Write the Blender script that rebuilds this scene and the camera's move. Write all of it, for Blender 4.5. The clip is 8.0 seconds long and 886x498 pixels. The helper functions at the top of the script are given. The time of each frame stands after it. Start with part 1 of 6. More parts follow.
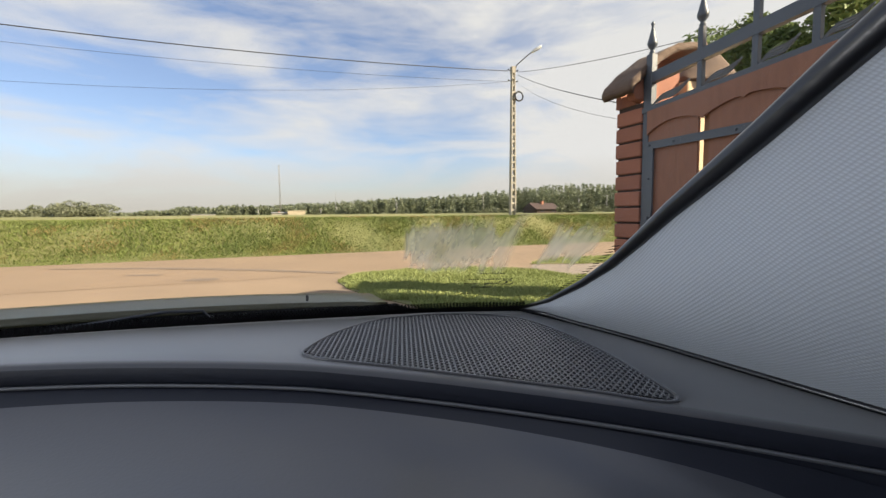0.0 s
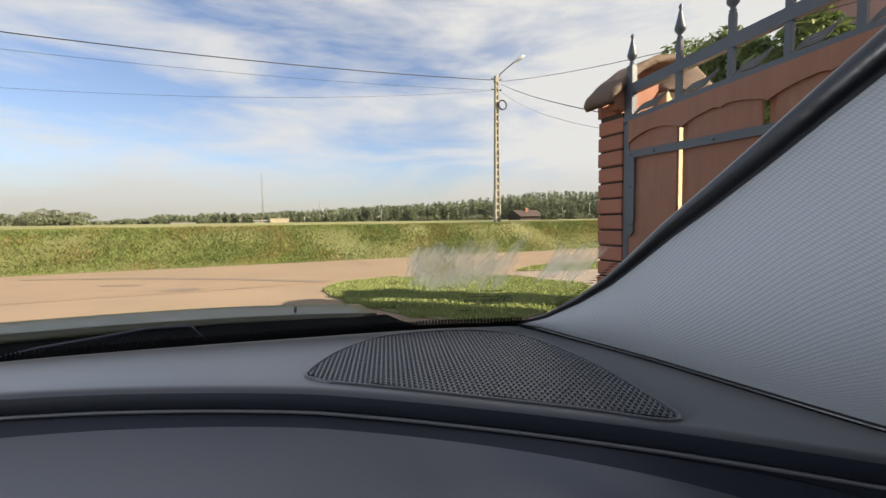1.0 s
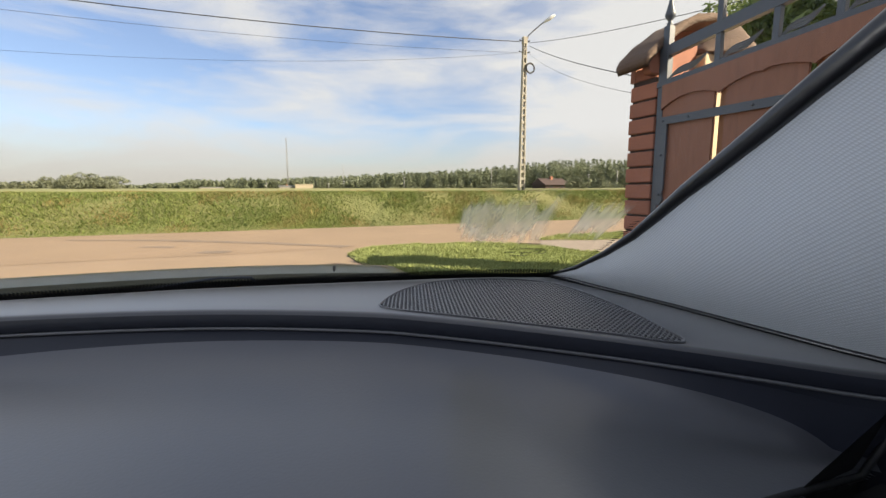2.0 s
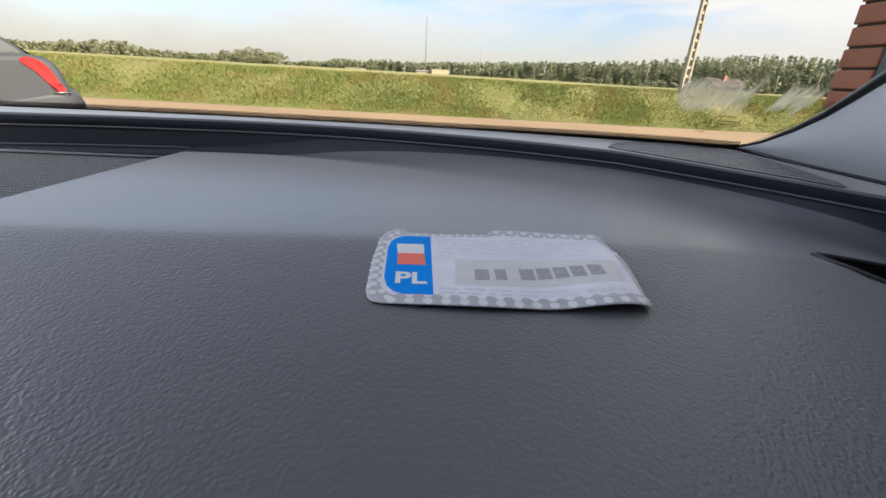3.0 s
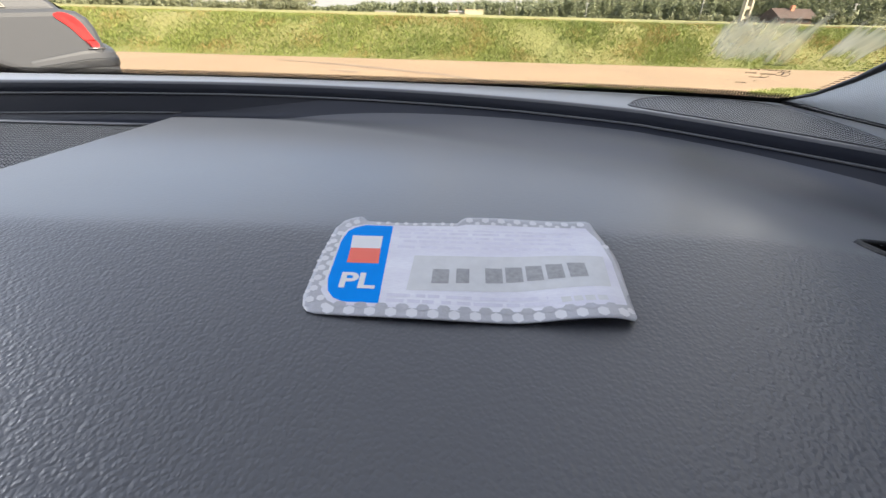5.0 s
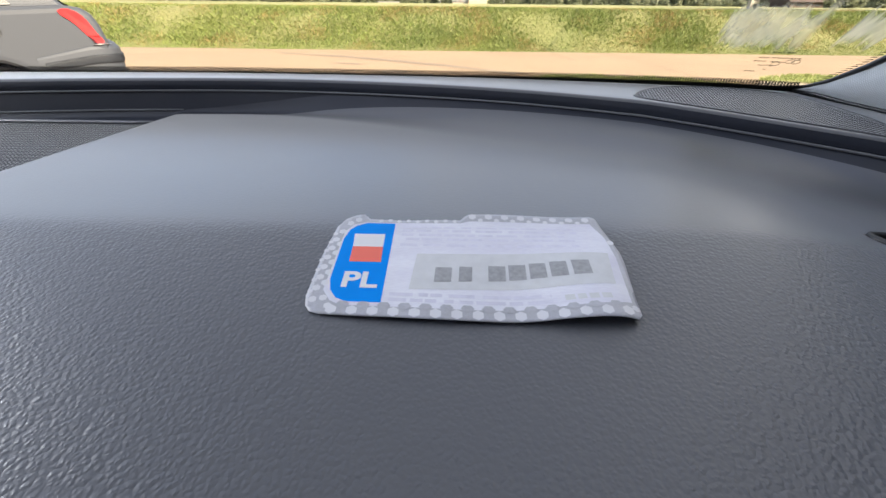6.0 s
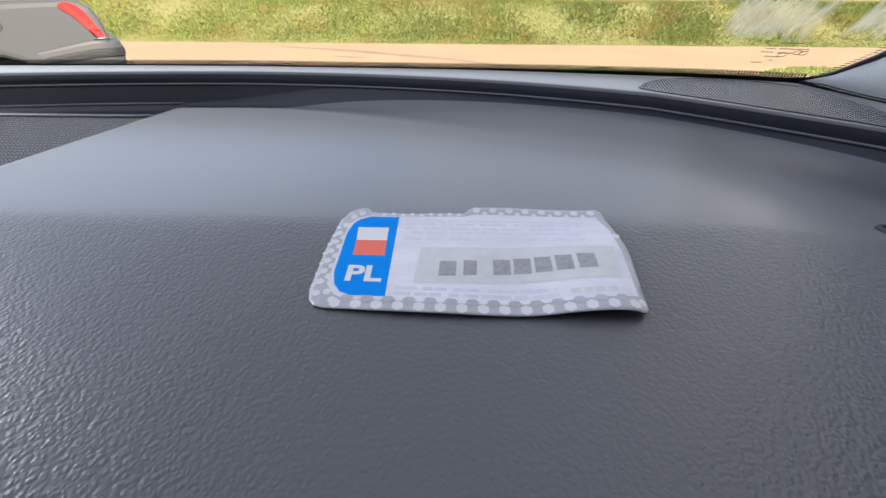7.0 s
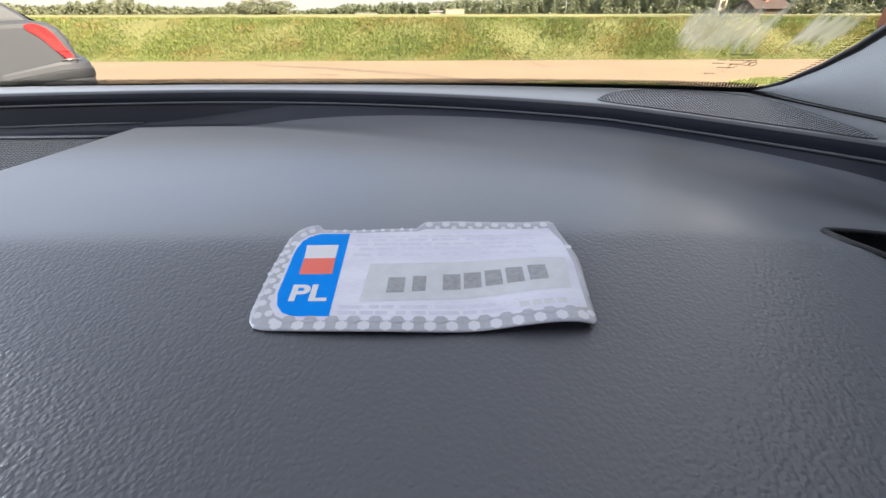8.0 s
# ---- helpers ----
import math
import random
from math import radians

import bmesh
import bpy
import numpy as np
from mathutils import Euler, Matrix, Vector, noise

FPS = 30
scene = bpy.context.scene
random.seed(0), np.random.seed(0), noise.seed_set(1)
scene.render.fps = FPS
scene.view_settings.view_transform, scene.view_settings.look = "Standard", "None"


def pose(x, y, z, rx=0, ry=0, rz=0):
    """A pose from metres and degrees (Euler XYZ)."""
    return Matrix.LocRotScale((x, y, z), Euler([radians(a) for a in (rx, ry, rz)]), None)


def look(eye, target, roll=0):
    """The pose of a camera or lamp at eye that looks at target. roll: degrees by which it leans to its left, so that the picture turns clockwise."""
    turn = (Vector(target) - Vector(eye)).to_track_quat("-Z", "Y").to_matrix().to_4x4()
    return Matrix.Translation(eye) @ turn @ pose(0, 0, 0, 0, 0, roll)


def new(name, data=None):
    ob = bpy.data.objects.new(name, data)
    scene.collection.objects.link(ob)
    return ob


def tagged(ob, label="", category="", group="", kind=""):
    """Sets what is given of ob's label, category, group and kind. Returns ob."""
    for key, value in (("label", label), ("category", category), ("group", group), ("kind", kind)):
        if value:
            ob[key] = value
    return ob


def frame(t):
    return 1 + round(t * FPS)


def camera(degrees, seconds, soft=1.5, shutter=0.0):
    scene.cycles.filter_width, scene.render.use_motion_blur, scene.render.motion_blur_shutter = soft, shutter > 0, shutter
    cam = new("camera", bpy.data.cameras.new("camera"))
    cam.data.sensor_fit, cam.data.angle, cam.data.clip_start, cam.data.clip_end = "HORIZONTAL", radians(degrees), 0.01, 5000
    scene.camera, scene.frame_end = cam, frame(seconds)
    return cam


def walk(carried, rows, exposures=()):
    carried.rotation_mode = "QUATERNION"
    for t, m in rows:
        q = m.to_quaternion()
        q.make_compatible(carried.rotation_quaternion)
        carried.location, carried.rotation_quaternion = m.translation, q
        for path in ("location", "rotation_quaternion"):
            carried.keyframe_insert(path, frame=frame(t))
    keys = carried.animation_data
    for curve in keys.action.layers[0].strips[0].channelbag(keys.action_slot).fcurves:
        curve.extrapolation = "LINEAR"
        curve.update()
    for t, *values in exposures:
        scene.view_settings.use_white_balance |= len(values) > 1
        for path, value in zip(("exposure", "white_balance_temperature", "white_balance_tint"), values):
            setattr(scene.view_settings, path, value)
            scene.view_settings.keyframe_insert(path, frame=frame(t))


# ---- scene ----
cam = camera(92.0, 8.0)
PATH = [
    (0, (0.127, 0.135, 1.152), (0.864, 1.988, 0.993), -0.6),
    (0.5, (0.119, 0.134, 1.162), (0.879, 1.979, 1.021), -0.2),
    (1, (0.118, 0.137, 1.159), (0.921, 1.965, 1.033), -0.8),
    (1.2, (0.122, 0.142, 1.156), (0.937, 1.964, 1.034), -0.9),
    (2.3, (0.032, 0.054, 1.154), (0.563, 1.931, 0.713), 0.7),
    (2.5, (-0.015, 0.013, 1.143), (0.333, 1.89, 0.548), 2.5),
    (2.6, (-0.033, -0.005, 1.137), (0.25, 1.856, 0.462), 3.4),
    (2.7, (-0.038, -0.012, 1.134), (0.21, 1.843, 0.431), 3.0),
    (2.9, (-0.044, -0.03, 1.135), (0.136, 1.821, 0.398), 3.3),
    (3, (-0.042, -0.037, 1.136), (0.106, 1.812, 0.388), 3.4),
    (3.5, (-0.027, -0.037, 1.142), (0.065, 1.787, 0.327), 2.6),
    (4, (-0.016, -0.021, 1.147), (0.018, 1.77, 0.257), 1.7),
    (4.5, (-0.012, -0.011, 1.143), (-0.001, 1.759, 0.212), 1.9),
    (6, (-0.009, -0.005, 1.145), (-0.034, 1.733, 0.156), 0.6),
    (6.5, (-0.01, -0.005, 1.145), (-0.039, 1.726, 0.144), 0.5),
    (7, (-0.01, -0.004, 1.144), (-0.043, 1.721, 0.132), 0.4),
    (7.5, (-0.013, 0.003, 1.14), (-0.045, 1.727, 0.126), 0.6),
    (8, (0.003, -0.001, 1.143), (0.049, 1.755, 0.187), -0.1),
]
EXPOSURES = [(0.0, 1.2), (1.2, 1.2), (2.5, 1.32), (3.5, 1.66), (4.5, 1.86), (6.0, 1.98), (8.0, 1.98)]
walk(cam, [(t, look(eye, target, roll)) for t, eye, target, roll in PATH], EXPOSURES)

# ---- world, sun ----
SUN_AZ, SUN_EL = 129.0, 32.0     # degrees clockwise from +y, above the horizon
world = bpy.data.worlds.new("sky")
scene.world = world
world.use_nodes = True
wt = world.node_tree
wt.nodes.clear()


def wn(kind, **values):
    n = wt.nodes.new(kind)
    for key, value in values.items():
        n.inputs[key].default_value = value
    return n


sky = wt.nodes.new("ShaderNodeTexSky")
sky.sky_type = "NISHITA"
sky.sun_disc = False
sky.sun_elevation = radians(SUN_EL)
sky.sun_rotation = radians(SUN_AZ)
sky.air_density, sky.dust_density, sky.ozone_density = 1.0, 0.6, 2.0
coord = wt.nodes.new("ShaderNodeTexCoord")
cmap = wt.nodes.new("ShaderNodeMapping")
cmap.inputs["Scale"].default_value = (1.3, 1.3, 5.6)
cmap.inputs["Location"].default_value = (-0.15, 0.45, 0.75)
cmap.inputs["Rotation"].default_value = (0.10, 0.16, 0.0)
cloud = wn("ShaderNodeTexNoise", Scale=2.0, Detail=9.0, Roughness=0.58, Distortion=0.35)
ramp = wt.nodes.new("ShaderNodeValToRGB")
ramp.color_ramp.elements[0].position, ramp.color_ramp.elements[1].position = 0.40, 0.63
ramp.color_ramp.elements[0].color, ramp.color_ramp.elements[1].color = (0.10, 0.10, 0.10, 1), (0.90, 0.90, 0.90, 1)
hz = wt.nodes.new("ShaderNodeSeparateXYZ")
haze = wn("ShaderNodeMapRange")
haze.inputs["From Min"].default_value, haze.inputs["From Max"].default_value = 0.0, 0.13
haze.inputs["To Min"].default_value, haze.inputs["To Max"].default_value = 0.92, 0.0
veil = wt.nodes.new("ShaderNodeMix")
veil.data_type = "RGBA"
veil.inputs["B"].default_value = (2.7, 2.46, 2.18, 1)
tint = wt.nodes.new("ShaderNodeMix")
tint.data_type, tint.blend_type = "RGBA", "MULTIPLY"
tint.inputs["Factor"].default_value = 1.0
tint.inputs["B"].default_value = (0.68, 0.66, 0.74, 1)
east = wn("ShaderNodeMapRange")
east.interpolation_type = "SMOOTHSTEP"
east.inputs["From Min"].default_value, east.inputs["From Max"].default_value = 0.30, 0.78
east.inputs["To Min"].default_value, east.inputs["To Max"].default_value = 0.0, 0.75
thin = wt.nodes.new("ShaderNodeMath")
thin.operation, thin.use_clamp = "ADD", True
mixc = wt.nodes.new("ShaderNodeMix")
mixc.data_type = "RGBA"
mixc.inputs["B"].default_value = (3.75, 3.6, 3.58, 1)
bg = wn("ShaderNodeBackground", Strength=0.1)
wo = wt.nodes.new("ShaderNodeOutputWorld")
wl = wt.links.new
wl(coord.outputs["Generated"], cmap.inputs["Vector"])
wl(cmap.outputs["Vector"], cloud.inputs["Vector"])
wl(cloud.outputs["Fac"], ramp.inputs["Fac"])
wl(coord.outputs["Generated"], hz.inputs["Vector"])
wl(hz.outputs["Z"], haze.inputs["Value"])
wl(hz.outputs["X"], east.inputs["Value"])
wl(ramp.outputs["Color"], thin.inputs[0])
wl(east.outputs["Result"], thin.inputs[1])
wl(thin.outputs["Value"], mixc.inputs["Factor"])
wl(haze.outputs["Result"], veil.inputs["Factor"])
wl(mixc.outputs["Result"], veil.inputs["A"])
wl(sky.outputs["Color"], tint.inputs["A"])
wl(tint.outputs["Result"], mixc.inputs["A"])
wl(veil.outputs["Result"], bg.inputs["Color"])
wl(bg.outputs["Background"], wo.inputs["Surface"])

# fill lamp added inside the windscreen, on top of the sky's own light
opening = bpy.data.lights.new("windscreen_fill", "AREA")
opening.shape, opening.size, opening.size_y = "RECTANGLE", 0.30, 0.12
opening.energy, opening.color = 0.85, (0.92, 0.95, 1.0)
new("windscreen_fill", opening).matrix_world = look((-0.80, 0.25, 1.21), (0.33, 0.25, 1.16))

sun_data = bpy.data.lights.new("sun", "SUN")
sun_data.energy, sun_data.angle, sun_data.color = 5.0, radians(0.6), (1.0, 0.83, 0.62)
sun = new("sun", sun_data)
sa, se = radians(SUN_AZ), radians(SUN_EL)
sun.matrix_world = look((math.sin(sa) * math.cos(se) * 50, math.cos(sa) * math.cos(se) * 50, math.sin(se) * 50), (0, 0, 0))

# fill lamp added at the driver's window, on top of the sky's own light
opening = bpy.data.lights.new("side_window_fill", "AREA")
opening.shape, opening.size, opening.size_y = "RECTANGLE", 0.75, 0.38
opening.energy, opening.color = 0.06, (0.95, 0.96, 1.0)
new("side_window_fill", opening).matrix_world = look((-1.095, -0.16, 1.26), (0.0, -0.16, 1.26))

# ---- materials ----


def material(name, color, rough=0.6, metal=0.0, spec=0.5, grain=0.0, scale=20.0, vary=0.0, vary_scale=3.0, color2=None, stretch=(1, 1, 1),
             per_object=0.0, sheen=0.0, coat=0.0, subsurface=0.0, distance=0.002, detail=6.0):
    """A principled surface with two scales of variation and fine relief."""
    m = bpy.data.materials.new(name)
    m.use_nodes = True
    t = m.node_tree
    b = t.nodes["Principled BSDF"]
    b.inputs["Roughness"].default_value, b.inputs["Metallic"].default_value = rough, metal
    b.inputs["Specular IOR Level"].default_value = spec
    b.inputs["IOR"].default_value = 1.68
    b.inputs["Coat Weight"].default_value = coat
    b.inputs["Coat Roughness"].default_value = 0.06
    tc = t.nodes.new("ShaderNodeTexCoord")
    mp = t.nodes.new("ShaderNodeMapping")
    mp.inputs["Scale"].default_value = stretch
    t.links.new(tc.outputs["Object"], mp.inputs["Vector"])
    c2 = color2 or tuple(c * (1 - vary) for c in color)
    big, small = t.nodes.new("ShaderNodeTexNoise"), t.nodes.new("ShaderNodeTexNoise")
    big.inputs["Scale"].default_value, big.inputs["Detail"].default_value = vary_scale, detail
    small.inputs["Scale"].default_value, small.inputs["Detail"].default_value = scale, 4.0
    for n in (big, small):
        t.links.new(mp.outputs["Vector"], n.inputs["Vector"])
    add = t.nodes.new("ShaderNodeMath")
    add.operation = "MULTIPLY_ADD"
    add.inputs[1].default_value, add.inputs[2].default_value = 0.35, 0.0
    t.links.new(small.outputs["Fac"], add.inputs[0])
    add2 = t.nodes.new("ShaderNodeMath")
    add2.operation = "MULTIPLY_ADD"
    add2.inputs[1].default_value = 0.65
    t.links.new(big.outputs["Fac"], add2.inputs[0])
    t.links.new(add.outputs[0], add2.inputs[2])
    r = t.nodes.new("ShaderNodeValToRGB")
    r.color_ramp.elements[0].position, r.color_ramp.elements[1].position = 0.34, 0.66
    r.color_ramp.elements[0].color, r.color_ramp.elements[1].color = (*color, 1), (*c2, 1)
    t.links.new(add2.outputs[0], r.inputs["Fac"])
    out = r.outputs["Color"]
    if per_object:
        info = t.nodes.new("ShaderNodeObjectInfo")
        hsv = t.nodes.new("ShaderNodeHueSaturation")
        mr = t.nodes.new("ShaderNodeMapRange")
        mr.inputs["To Min"].default_value, mr.inputs["To Max"].default_value = 1 - per_object, 1 + per_object
        t.links.new(info.outputs["Random"], mr.inputs["Value"])
        t.links.new(mr.outputs["Result"], hsv.inputs["Value"])
        t.links.new(out, hsv.inputs["Color"])
        out = hsv.outputs["Color"]
    t.links.new(out, b.inputs["Base Color"])
    if grain:
        bump = t.nodes.new("ShaderNodeBump")
        bump.inputs["Strength"].default_value, bump.inputs["Distance"].default_value = grain, distance
        t.links.new(small.outputs["Fac"], bump.inputs["Height"])
        t.links.new(bump.outputs["Normal"], b.inputs["Normal"])
    return m


def leaf_material(name, a, b_col, rough=0.6, trans=0.25):
    """Leaves and blades: each island takes its own shade; light comes through them."""
    m = bpy.data.materials.new(name)
    m.use_nodes = True
    t = m.node_tree
    b = t.nodes["Principled BSDF"]
    b.inputs["Roughness"].default_value = rough
    b.inputs["Specular IOR Level"].default_value = 0.2
    g = t.nodes.new("ShaderNodeNewGeometry")
    tc = t.nodes.new("ShaderNodeTexCoord")
    n = t.nodes.new("ShaderNodeTexNoise")
    n.inputs["Scale"].default_value = 0.55
    n.inputs["Detail"].default_value = 3.0
    t.links.new(tc.outputs["Object"], n.inputs["Vector"])
    mth = t.nodes.new("ShaderNodeMath")
    mth.operation = "MULTIPLY_ADD"
    mth.inputs[1].default_value = 0.65
    t.links.new(g.outputs["Random Per Island"], mth.inputs[0])
    m2 = t.nodes.new("ShaderNodeMapRange")
    m2.inputs["From Min"].default_value, m2.inputs["From Max"].default_value = 0.3, 0.7
    m2.inputs["To Max"].default_value = 0.35
    t.links.new(n.outputs["Fac"], m2.inputs["Value"])
    t.links.new(m2.outputs["Result"], mth.inputs[2])
    r = t.nodes.new("ShaderNodeValToRGB")
    r.color_ramp.elements[0].color, r.color_ramp.elements[1].color = (*a, 1), (*b_col, 1)
    t.links.new(mth.outputs[0], r.inputs["Fac"])
    t.links.new(r.outputs["Color"], b.inputs["Base Color"])
    tr = t.nodes.new("ShaderNodeBsdfTranslucent")
    t.links.new(r.outputs["Color"], tr.inputs["Color"])
    mx = t.nodes.new("ShaderNodeMixShader")
    mx.inputs["Fac"].default_value = trans
    t.links.new(b.outputs["BSDF"], mx.inputs[1])
    t.links.new(tr.outputs["BSDF"], mx.inputs[2])
    t.links.new(mx.outputs["Shader"], t.nodes["Material Output"].inputs["Surface"])
    return m


def plastic_material(name, color, rough, cell, strength, vary=0.15, crease=None, spec=0.9, sheen_weight=0.0):
    """Moulded dashboard plastic with a leather-like pebble grain and faint dusty mottle; its sheen stands in for sky
    gleam.
    """
    m = bpy.data.materials.new(name)
    m.use_nodes = True
    t = m.node_tree
    b = t.nodes["Principled BSDF"]
    b.inputs["Specular IOR Level"].default_value = spec
    b.inputs["Sheen Weight"].default_value, b.inputs["Sheen Roughness"].default_value = sheen_weight, 0.45
    tc = t.nodes.new("ShaderNodeTexCoord")
    warp = t.nodes.new("ShaderNodeTexNoise")
    warp.inputs["Scale"].default_value = cell * 0.6
    t.links.new(tc.outputs["Object"], warp.inputs["Vector"])
    mx = t.nodes.new("ShaderNodeMix")
    mx.data_type = "VECTOR"
    mx.inputs["Factor"].default_value = 0.0015
    t.links.new(tc.outputs["Object"], mx.inputs["A"])
    t.links.new(warp.outputs["Color"], mx.inputs["B"])
    v = t.nodes.new("ShaderNodeTexVoronoi")
    v.feature = "SMOOTH_F1"
    v.inputs["Scale"].default_value = cell
    v.inputs["Smoothness"].default_value = 0.6
    t.links.new(mx.outputs["Result"], v.inputs["Vector"])
    bump = t.nodes.new("ShaderNodeBump")
    bump.invert = True
    bump.inputs["Strength"].default_value, bump.inputs["Distance"].default_value = strength, 0.0006
    t.links.new(v.outputs["Distance"], bump.inputs["Height"])
    t.links.new(bump.outputs["Normal"], b.inputs["Normal"])
    n = t.nodes.new("ShaderNodeTexNoise")
    n.inputs["Scale"].default_value, n.inputs["Detail"].default_value = 9.0, 8.0
    t.links.new(tc.outputs["Object"], n.inputs["Vector"])
    r = t.nodes.new("ShaderNodeValToRGB")
    r.color_ramp.elements[0].color = (*color, 1)
    r.color_ramp.elements[1].color = (*[c * (1 + vary) for c in color], 1)
    t.links.new(n.outputs["Fac"], r.inputs["Fac"])
    t.links.new(r.outputs["Color"], b.inputs["Base Color"])
    rr = t.nodes.new("ShaderNodeMapRange")
    rr.inputs["To Min"].default_value, rr.inputs["To Max"].default_value = rough - 0.06, rough + 0.06
    t.links.new(n.outputs["Fac"], rr.inputs["Value"])
    t.links.new(rr.outputs["Result"], b.inputs["Roughness"])
    if crease is not None:
        sep, fade, gloss = t.nodes.new("ShaderNodeSeparateXYZ"), t.nodes.new("ShaderNodeMapRange"), t.nodes.new("ShaderNodeMath")
        fade.inputs["From Min"].default_value, fade.inputs["From Max"].default_value = crease - 0.008, crease + 0.008
        fade.inputs["To Min"].default_value, fade.inputs["To Max"].default_value = strength, strength * 0.12
        t.links.new(tc.outputs["Object"], sep.inputs["Vector"])
        t.links.new(sep.outputs["Y"], fade.inputs["Value"])
        t.links.new(fade.outputs["Result"], bump.inputs["Strength"])
        gloss.operation = "MULTIPLY_ADD"
        gloss.inputs[1].default_value, gloss.inputs[2].default_value = 0.20, -0.13
        t.links.new(fade.outputs["Result"], gloss.inputs[0])
        both = t.nodes.new("ShaderNodeMath")
        t.links.new(rr.outputs["Result"], both.inputs[0])
        t.links.new(gloss.outputs[0], both.inputs[1])
        t.links.new(both.outputs[0], b.inputs["Roughness"])
    return m


def weave_material(name, color, pitch):
    """Grey woven pillar cloth: rows of staggered stitches."""
    m = bpy.data.materials.new(name)
    m.use_nodes = True
    t = m.node_tree
    b = t.nodes["Principled BSDF"]
    b.inputs["Roughness"].default_value = 0.75
    b.inputs["Sheen Weight"].default_value = 0.25
    uv = t.nodes.new("ShaderNodeUVMap")
    turned = t.nodes.new("ShaderNodeMapping")
    turned.inputs["Rotation"].default_value = (0, 0, radians(45))
    turned.inputs["Scale"].default_value = (1.0, 1.25, 1.0)
    t.links.new(uv.outputs["UV"], turned.inputs["Vector"])
    dot = t.nodes.new("ShaderNodeTexVoronoi")
    dot.voronoi_dimensions = "2D"
    dot.inputs["Scale"].default_value, dot.inputs["Randomness"].default_value = 1.0 / pitch, 0.06
    t.links.new(turned.outputs["Vector"], dot.inputs["Vector"])
    # colour darkens between stitches, painting in the shade of the dimples
    shade = t.nodes.new("ShaderNodeMapRange")
    shade.inputs["From Min"].default_value, shade.inputs["From Max"].default_value = 0.2, 0.7
    t.links.new(dot.outputs["Distance"], shade.inputs["Value"])
    mix = t.nodes.new("ShaderNodeMix")
    mix.data_type = "RGBA"
    mix.inputs["A"].default_value, mix.inputs["B"].default_value = (*color, 1), (*[c * 0.72 for c in color], 1)
    t.links.new(shade.outputs["Result"], mix.inputs["Factor"])
    t.links.new(mix.outputs["Result"], b.inputs["Base Color"])
    bump = t.nodes.new("ShaderNodeBump")
    bump.invert = True
    bump.inputs["Strength"].default_value, bump.inputs["Distance"].default_value = 0.5, 0.0006
    t.links.new(dot.outputs["Distance"], bump.inputs["Height"])
    t.links.new(bump.outputs["Normal"], b.inputs["Normal"])
    return m


def clear_material(name, tint, gloss=0.6):
    """Thin clear glass: light passes straight through, with a surface gleam."""
    m = bpy.data.materials.new(name)
    m.use_nodes = True
    t = m.node_tree
    t.nodes.remove(t.nodes["Principled BSDF"])
    tr, gl = t.nodes.new("ShaderNodeBsdfTransparent"), t.nodes.new("ShaderNodeBsdfGlossy")
    tr.inputs["Color"].default_value = (*tint, 1)
    gl.inputs["Roughness"].default_value = 0.02
    mx = t.nodes.new("ShaderNodeMixShader")
    mx.inputs["Fac"].default_value = gloss
    t.links.new(tr.outputs["BSDF"], mx.inputs[1])
    t.links.new(gl.outputs["BSDF"], mx.inputs[2])
    t.links.new(mx.outputs["Shader"], t.nodes["Material Output"].inputs["Surface"])
    return m


def smear_material(name, color):
    """Dried glue film: streaky and half transparent."""
    m = bpy.data.materials.new(name)
    m.use_nodes = True
    t = m.node_tree
    b = t.nodes["Principled BSDF"]
    b.inputs["Base Color"].default_value = (*color, 1)
    b.inputs["Roughness"].default_value = 0.8
    tl = t.nodes.new("ShaderNodeBsdfTranslucent")
    tl.inputs["Color"].default_value = (*color, 1)
    tr = t.nodes.new("ShaderNodeBsdfTransparent")
    half = t.nodes.new("ShaderNodeMixShader")
    half.inputs["Fac"].default_value = 0.8
    t.links.new(b.outputs["BSDF"], half.inputs[1])
    t.links.new(tl.outputs["BSDF"], half.inputs[2])
    uv = t.nodes.new("ShaderNodeUVMap")
    mp = t.nodes.new("ShaderNodeMapping")
    mp.inputs["Scale"].default_value = (1.0, 0.45, 1.0)
    mp.inputs["Rotation"].default_value = (0, 0, 0.5)
    t.links.new(uv.outputs["UV"], mp.inputs["Vector"])
    n = t.nodes.new("ShaderNodeTexNoise")
    n.inputs["Scale"].default_value, n.inputs["Detail"].default_value = 60.0, 3.0
    t.links.new(mp.outputs["Vector"], n.inputs["Vector"])
    r = t.nodes.new("ShaderNodeMapRange")
    r.inputs["From Min"].default_value, r.inputs["From Max"].default_value = 0.34, 0.62
    r.inputs["To Min"].default_value, r.inputs["To Max"].default_value = 0.44, 0.82
    t.links.new(n.outputs["Fac"], r.inputs["Value"])
    at = t.nodes.new("ShaderNodeAttribute")
    at.attribute_name = "edge"
    k = t.nodes.new("ShaderNodeMath")
    k.operation = "MULTIPLY"
    t.links.new(r.outputs["Result"], k.inputs[0])
    t.links.new(at.outputs["Fac"], k.inputs[1])
    mx = t.nodes.new("ShaderNodeMixShader")
    t.links.new(k.outputs[0], mx.inputs["Fac"])
    t.links.new(tr.outputs["BSDF"], mx.inputs[1])
    t.links.new(half.outputs["Shader"], mx.inputs[2])
    t.links.new(mx.outputs["Shader"], t.nodes["Material Output"].inputs["Surface"])
    return m


